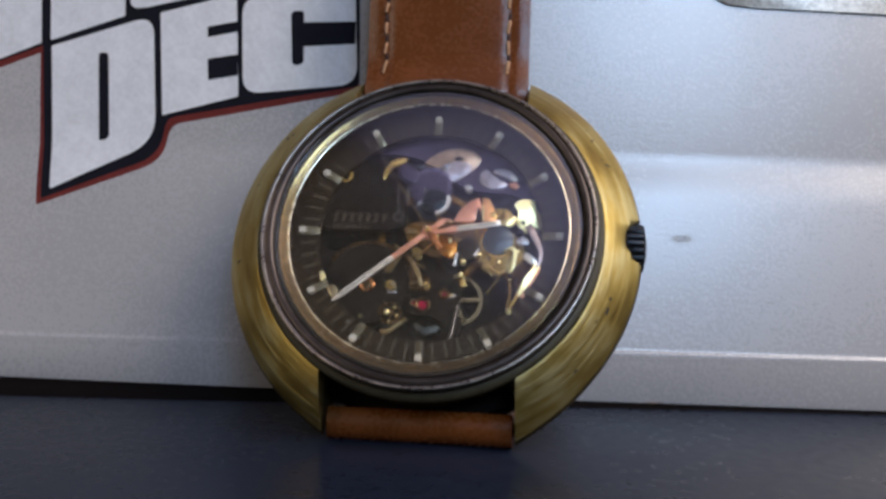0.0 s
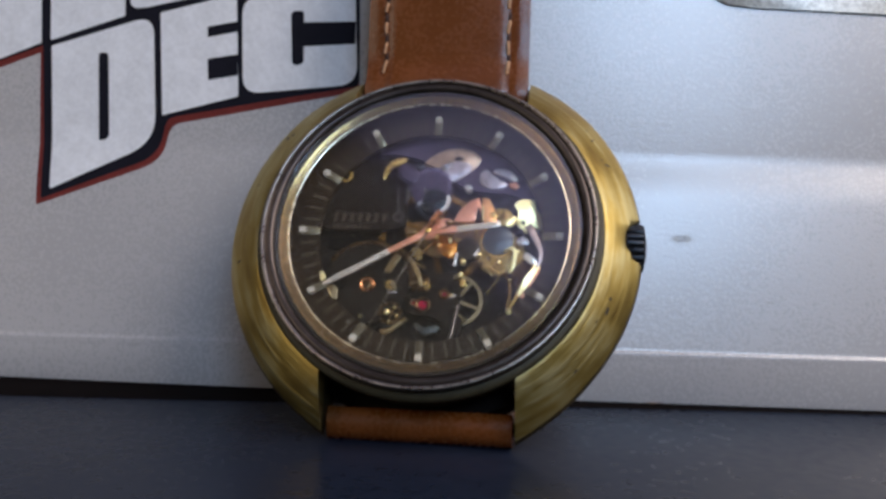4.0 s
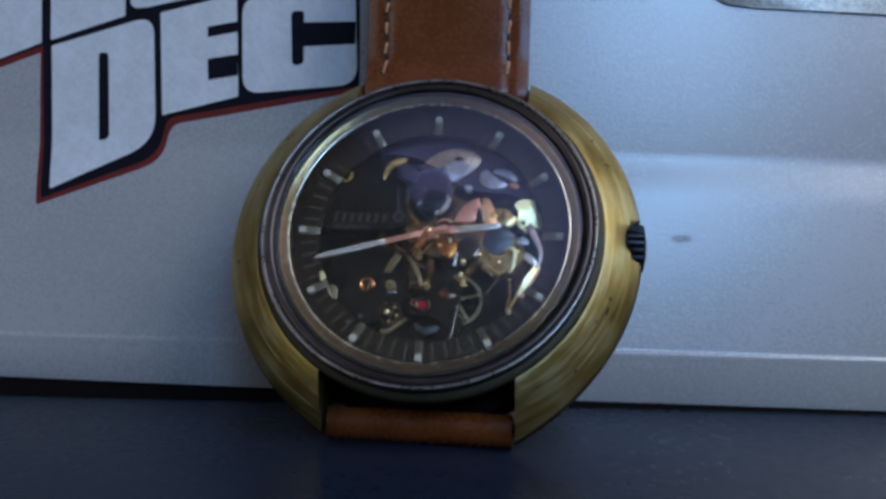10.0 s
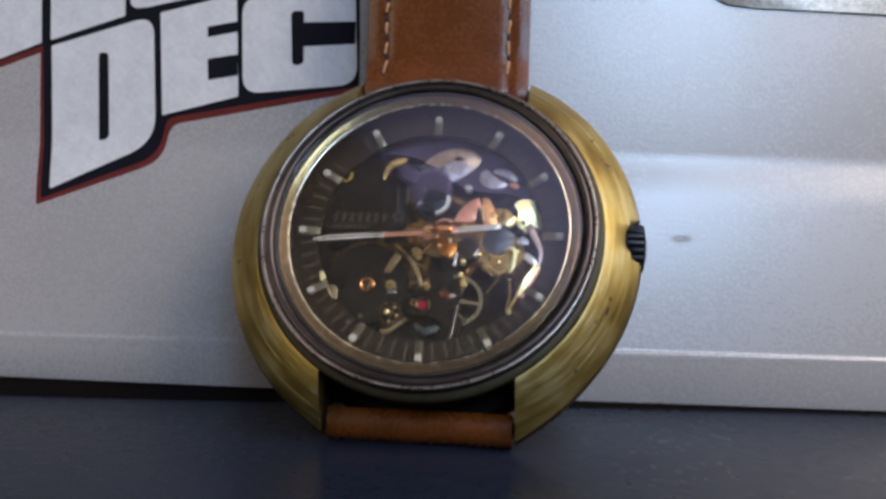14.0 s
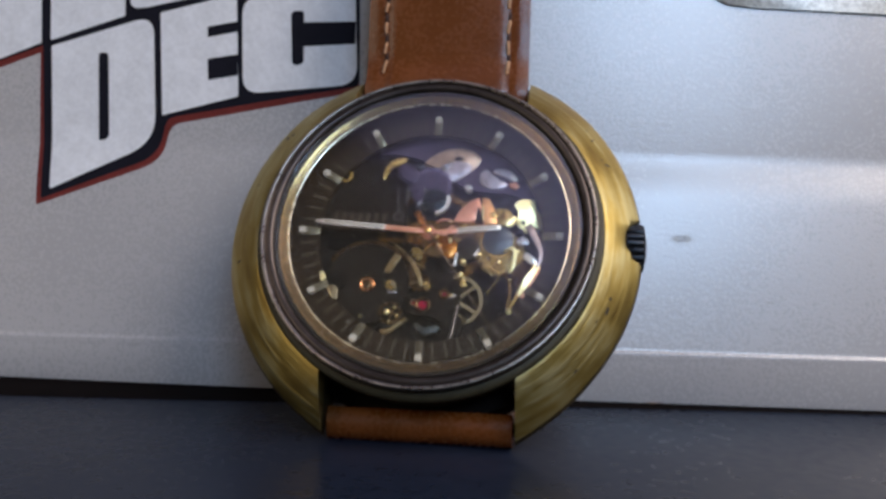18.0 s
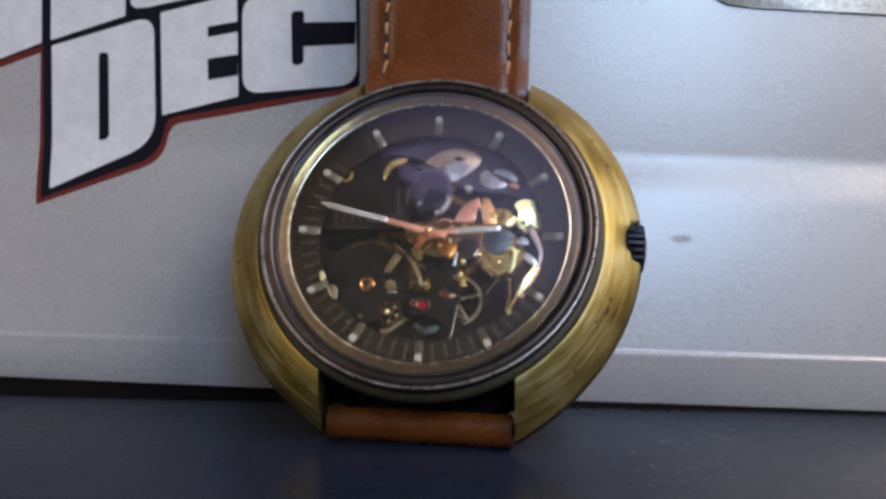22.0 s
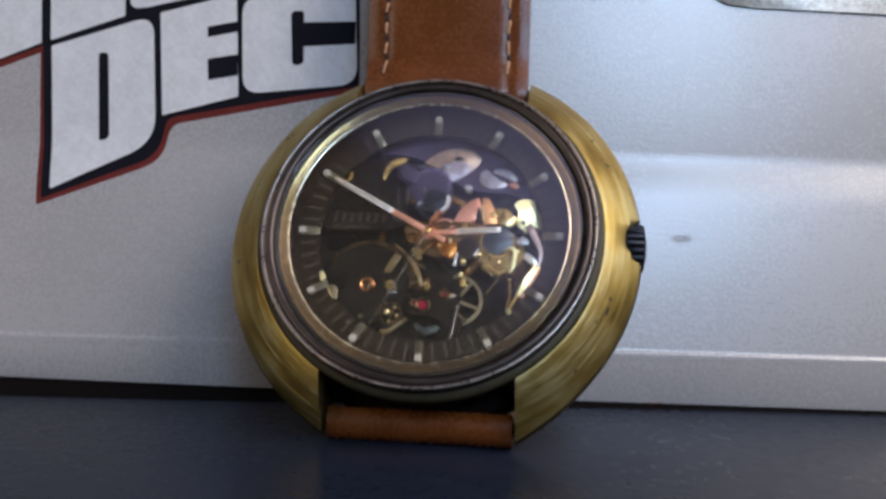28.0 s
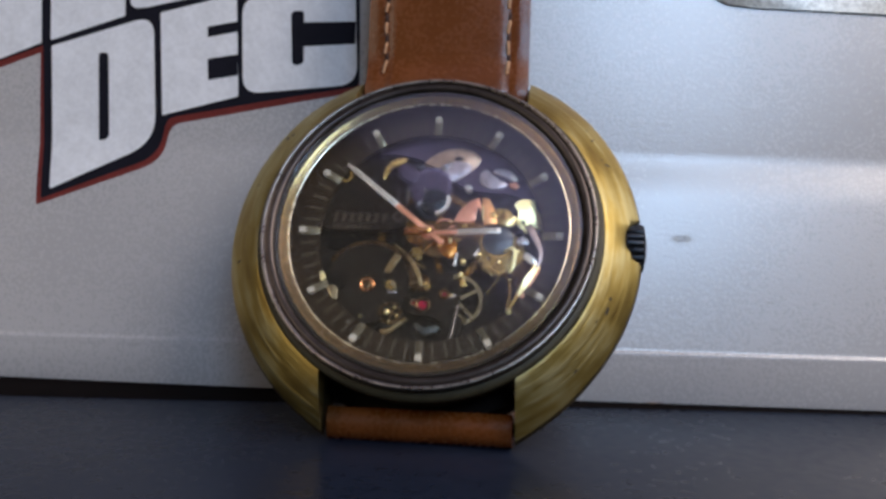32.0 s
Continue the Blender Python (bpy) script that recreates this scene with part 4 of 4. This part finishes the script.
    piece("pallet_plate", [(-0.9, -9.2), (-0.55, -9.1), (0.26, -9.75), (1.2, -9.2), (1.65, -9.5), (1.4, -9.95), (0.3, -10.4), (-0.4, -10.0)], -0.8, M_GREEN, 0.25, 1, 0.06, "grey-green pallet plate", 0.12)
    piece("train_bridge", [(-2.3, -6.3), (1.0, -5.9), (2.9, -4.4), (3.5, -5.0), (3.45, -8.2), (3.9, -9.2), (3.2, -11.3), (1.9, -11.0), (2.2, -9.2), (1.0, -8.5), (-1.7, -8.3)], -0.85, M_PLATE, 0.35, 1, 0.06, cut=0.15)
    part("cock_edge", strip(bmesh.new(), [(3.45, -8.1), (4.0, -8.75), (4.6, -8.6)], [0.25, 0.3, 0.2], -0.95, -0.7, 0.05), M_BALANCE, mv)
    part("cock_edge", strip(bmesh.new(), [(3.5, -4.5), (3.75, -5.2)], [0.5, 0.6], -0.95, -0.7, 0.08), M_GOLD, mv)
    part("regulator", rod(bmesh.new(), [(3.3, -7.2, -0.6), (3.0, -9.6, -0.5), (2.5, -12.2, -0.4)], 0.17), M_DULL, mv)
    part("regulator", rod(bmesh.new(), [(6.0, -5.8, -1.1), (7.2, -4.0, -1.1)], 0.05), M_OLDGOLD, mv)
    return mv


def build_pointers():
    out = {}
    # hour hand: rose-gilt neck, then a white bar in a grey metal frame
    h = part("hour_hand", lathe(bmesh.new(), [(0.42, 0.10), (0.72, 0.10), (0.78, 0.2), (0.72, 0.3), (0.42, 0.3)], 32), M_ROSE, watch, "rose-gilt hour hand with white bar")
    part("arm", strip(bmesh.new(), [(0, 0.7), (0, 3.0)], [0.5, 0.55], 0.12, 0.3, 0.05), M_ROSE, h)
    part("frame", slab(bmesh.new(), [(-0.31, 2.8), (0.31, 2.8), (0.28, 7.2), (-0.28, 7.2)], 0.12, 0.31, 0.08), M_HANDMETAL, h)
    part("inlay", slab(bmesh.new(), [(-0.17, 3.0), (0.17, 3.0), (0.15, 6.8), (-0.15, 6.8)], 0.30, 0.34, 0.02), M_LUME, h)
    m = part("minute_hand", lathe(bmesh.new(), [(0.3, 0.45), (0.58, 0.45), (0.62, 0.54), (0.58, 0.64), (0.3, 0.64)], 32), M_ROSE, watch, "rose-gilt minute hand with white bar")
    part("arm", strip(bmesh.new(), [(0, 0.5), (0, 4.6)], [0.6, 0.56], 0.47, 0.64, 0.05), M_ROSE, m)
    part("tail", strip(bmesh.new(), [(0, -0.45), (0, -1.9)], [0.5, 0.56], 0.47, 0.63, 0.06), M_ROSE, m)
    part("frame", slab(bmesh.new(), [(-0.31, 4.4), (0.31, 4.4), (0.28, 10.6), (0.12, 11.7), (-0.12, 11.7), (-0.28, 10.6)], 0.47, 0.65, 0.08), M_HANDMETAL, m)
    part("inlay", slab(bmesh.new(), [(-0.15, 4.6), (0.15, 4.6), (0.13, 10.8), (-0.13, 10.8)], 0.64, 0.68, 0.02), M_LUME, m)
    s = part("second_hand", lathe(bmesh.new(), [(0, 1.06), (0.2, 1.04), (0.3, 0.98), (0.3, 0.8), (0, 0.8)], 28, closed=False), M_GOLD, watch, "thin gilt seconds hand with broad tail")
    part("needle", rod(rod(bmesh.new(), [(0, 0.2, 0.9), (0, 6.2, 0.9)], 0.08), [(0, 6.1, 0.9), (0, 11.9, 0.9)], 0.045), M_NEEDLE, s)
    part("tail", slab(bmesh.new(), [(-0.26, 0.2), (0.26, 0.2), (0.36, -1.2), (0.32, -2.4), (-0.32, -2.4), (-0.36, -1.2)], 0.80, 1.08, 0.24), M_REDBROWN, s)
    b = wheel("fourth_wheel", 3.0, -6.5, 2.68, -1.5, M_BALANCE, watch, 0, 0.0, 0.36, 5, 0.25, 0.4)
    tagged(b, "nickel fourth wheel with five arms")
    c = wheel("centre_wheel", 0, 0, 5.6, -1.95, M_AMBER, watch, 60, 0.2, 0.6, 5, 0.18, 0.6)
    return h, m, s, b, c


def build_crown():
    bm = bmesh.new()
    n = 18
    pts = [(r * math.cos(2 * math.pi * (i + a) / n), r * math.sin(2 * math.pi * (i + a) / n)) for i in range(n) for r, a in ((2.14, 0.0), (2.38, 0.18), (2.42, 0.42), (2.38, 0.66), (2.14, 0.84))]
    slab(bm, pts, 0, 1.75, 0.3)
    m = pose(19.55 * MM, 0.45 * MM, -3.5 * MM, 0, 90, 0)
    c = part("crown", bm, M_CROWN, watch, "dark ribbed steel crown", at=m)
    part("crown_cap", lathe(bmesh.new(), [(0, 2.0), (1.4, 1.97), (1.95, 1.75), (0, 1.75)], 32, closed=False), M_CROWN, c)


def leather_band(name, path, half, thick, label):
    """A padded strap swept along a path of (y, z); rounded edges."""
    bm = bmesh.new()
    sec = []
    for i in range(49):
        u = -1 + 2 * i / 48
        pad = 0.30 * (1 - abs(u) ** 6) + 0.14 * (1 - u * u) - 0.17 * math.exp(-((abs(u) - 0.765) / 0.05) ** 2)
        sec.append((u * half, thick * 0.5 - 0.42 + pad))
    sec = [(-half, -thick * 0.5)] + [(-half - 0.06, 0)] + sec + [(half + 0.06, 0), (half, -thick * 0.5)]
    ps = [Vector((0, *p)) for p in path]
    rings = []
    for i, p in enumerate(ps):
        d = (ps[min(i + 1, len(ps) - 1)] - ps[max(i - 1, 0)]).normalized()
        nrm = Vector((0, -d.z, d.y))
        rings.append([bm.verts.new((x, p.y + nrm.y * o, p.z + nrm.z * o)) for x, o in sec])
    for a, b in zip(rings, rings[1:]):
        for k in range(len(sec)):
            j = (k + 1) % len(sec)
            bm.faces.new((a[k], a[j], b[j], b[k]))
    bm.faces.new(rings[0]); bm.faces.new(rings[-1][::-1])
    return part(name, bm, M_LEATHER, watch, label, smooth=50)


def to_watch(y, z):
    """A point of the table's upright middle plane (world y, z in mm) in the watch's own y and z."""
    p = WATCH.inverted() @ Vector((0, y * MM, z * MM))
    return p.y * 1000, p.z * 1000


def build_strap():
    # upper length: rises from the upper lugs, upright, then leans on the case
    path = [(17.4, -3.2), (18.2, -2.6)] + [to_watch(y, z) for y, z in ((7.6, 37.2), (8.2, 40), (8.6, 44), (9.2, 49), (11.0, 55), (14.4, 62), (17.6, 68), (20.4, 76))]
    up = leather_band("upper_strap", path, 9.02, 2.2, "stitched brown leather strap length")
    random.seed(23)
    for side, off in ((-1, 6.95), (1, 6.75)):
        for k in range(15):
            s = 37.0 + 2.45 * k + random.uniform(-0.2, 0.2)
            reach, lean = random.uniform(1.05, 1.6), random.uniform(-0.05, 0.2)
            y0, z0 = to_watch(np.interp(s, (37.2, 40, 44, 49, 55, 62, 68, 76), (7.6, 8.2, 8.6, 9.2, 11.0, 14.4, 17.6, 20.4)), s)
            y1, z1 = to_watch(np.interp(s + reach, (37.2, 40, 44, 49, 55, 62, 68, 76), (7.6, 8.2, 8.6, 9.2, 11.0, 14.4, 17.6, 20.4)), s + reach)
            d = Vector((0, y1 - y0, z1 - z0)).normalized()
            nrm = Vector((0, -d.z, d.y)) * 0.95
            a, b = Vector((side * off - lean, y0, z0)) + nrm, Vector((side * off + lean, y1, z1)) + nrm
            mid = (a + b) / 2 + nrm * 0.16
            part("stitch", rod(bmesh.new(), [a - nrm * 0.25, a * 0.75 + mid * 0.25 + nrm * 0.06, mid, b * 0.75 + mid * 0.25 + nrm * 0.06, b - nrm * 0.25], random.uniform(0.15, 0.21)), M_THREAD, up)
            part("stitch_hole", rod(bmesh.new(), [b - nrm * 0.2, b + d * 0.4 - nrm * 0.02, b + d * (2.3 - reach) - nrm * 0.2], 0.19), M_HOLE, up)
    # lower length: rolls over the lower spring bar and lies back under the watch
    roll = [(-18.2 + 0.75 * math.cos(a), -5.0 + 0.75 * math.sin(a)) for a in [radians(42 + 17.5 * i) for i in range(10)]]
    path = roll + [to_watch(y, z) for y, z in ((-4.5, 1.25), (-2.0, 1.15), (0.0, 1.12), (4.0, 1.12), (8.5, 1.12))]
    leather_band("lower_strap", path, 9.0, 2.0, "brown leather strap length folded under")
    for y, z in ((18.6, -4.0), (-18.2, -5.0)):
        part("spring_bar", rod(bmesh.new(), [(-9.3, y, z), (9.3, y, z)], 0.7), M_STEEL, watch)


def case_top(x, y):
    """The height of the case's brushed slope."""
    r = math.hypot(x, y)
    f = (r - 16.3) / (edge_radius(math.atan2(y, x)) - 16.3)
    z = float(np.interp(f, (0.02, 0.18, 0.24, 0.5, 0.75, 0.93), (1.0, 1.0, 0.85, -0.15, -1.15, -1.95)))
    return z - 1.5 * max(0.0, (abs(y) - 12.5) / 8.5) ** 2 * f


def build_wear():
    """Small dents on the case, and dust under the crystal."""
    random.seed(11)
    for x, y, r, a in ((-15.95, 11.7, 0.3, 2.6), (-18.8, 5.5, 0.22, 1.2), (17.6, -7.4, 0.4, 1.2), (16.6, -8.6, 0.2, 1.0), (15.4, 12.6, 0.16, 0.3), (16.0, 11.3, 0.30, 0.9), (17.6, 8.4, 0.34, 0.2), (17.0, 8.9, 0.18, 1.0), (-16.6, 11.4, 0.4, 2.2), (-17.4, 10.2, 0.22, 0.4), (-19.6, -3.2, 0.3, 0.2), (17.9, -6.2, 0.24, 1.2), (14.8, -13.2, 0.25, 0.8)):
        bm = bmesh.new()
        ring = []
        for k in range(9):
            t = 2 * math.pi * k / 9
            u, v = r * (0.7 + 0.5 * random.random()) * math.cos(t), 0.45 * r * (0.7 + 0.5 * random.random()) * math.sin(t)
            px, py = x + u * math.cos(a) - v * math.sin(a), y + u * math.sin(a) + v * math.cos(a)
            ring.append((px, py))
        top = [bm.verts.new((px, py, case_top(px, py) + 0.012)) for px, py in ring]
        low = [bm.verts.new((px, py, case_top(px, py) - 0.1)) for px, py in ring]
        bm.faces.new(top)
        for k in range(9):
            bm.faces.new((top[k], top[(k + 1) % 9], low[(k + 1) % 9], low[k]))
        part("dent", bm, M_DENT, watch)
    bm = bmesh.new()
    for k in range(46):
        a, q = random.uniform(0, 2 * math.pi), 13.6 * math.sqrt(random.random())
        x, y, r = q * math.cos(a), q * math.sin(a), random.uniform(0.03, 0.075)
        if k % 3:
            x = abs(x)
        lathe(bm, [(0, 1.75), (r, 1.74), (r, 1.70), (0, 1.70)], 6, x, y, False)
    tagged(part("dust", bm, M_LUME, watch, "pale dust specks under the crystal"), kind="stuff")


build_case_body()
build_bezel()
build_wear()
build_dial()
build_movement()
HOUR, MINUTE, SECOND, FOURTH, CENTRE = build_pointers()
build_crown()
build_strap()


def motions():
    """The pointers run at twenty-five times their true pace, the wheels with them."""
    tens = [i / 10 for i in range(321)]
    walk(SECOND, [(t, pose(0, 0, 0, 0, 0, 34 - 150 * t)) for t in tens])
    walk(MINUTE, [(t, pose(0, 0, 0, 0, 0, -229.3 - 2.5 * t)) for t in (0, 4, 8, 12, 16, 20, 24, 28, 32)])
    walk(HOUR, [(t, pose(0, 0, 0, 0, 0, -79.8 - 0.2083 * t)) for t in (0, 8, 16, 24, 32)])
    walk(FOURTH, [(t, pose(3.0 * MM, -6.5 * MM, -1.5 * MM, 0, 0, 40 - 150 * (t - 30))) for t in tens])
    walk(CENTRE, [(t, pose(0, 0, -1.95 * MM, 0, 0, 10 - 2.5 * t)) for t in (0, 4, 8, 12, 16, 20, 24, 28, 32)])


motions()
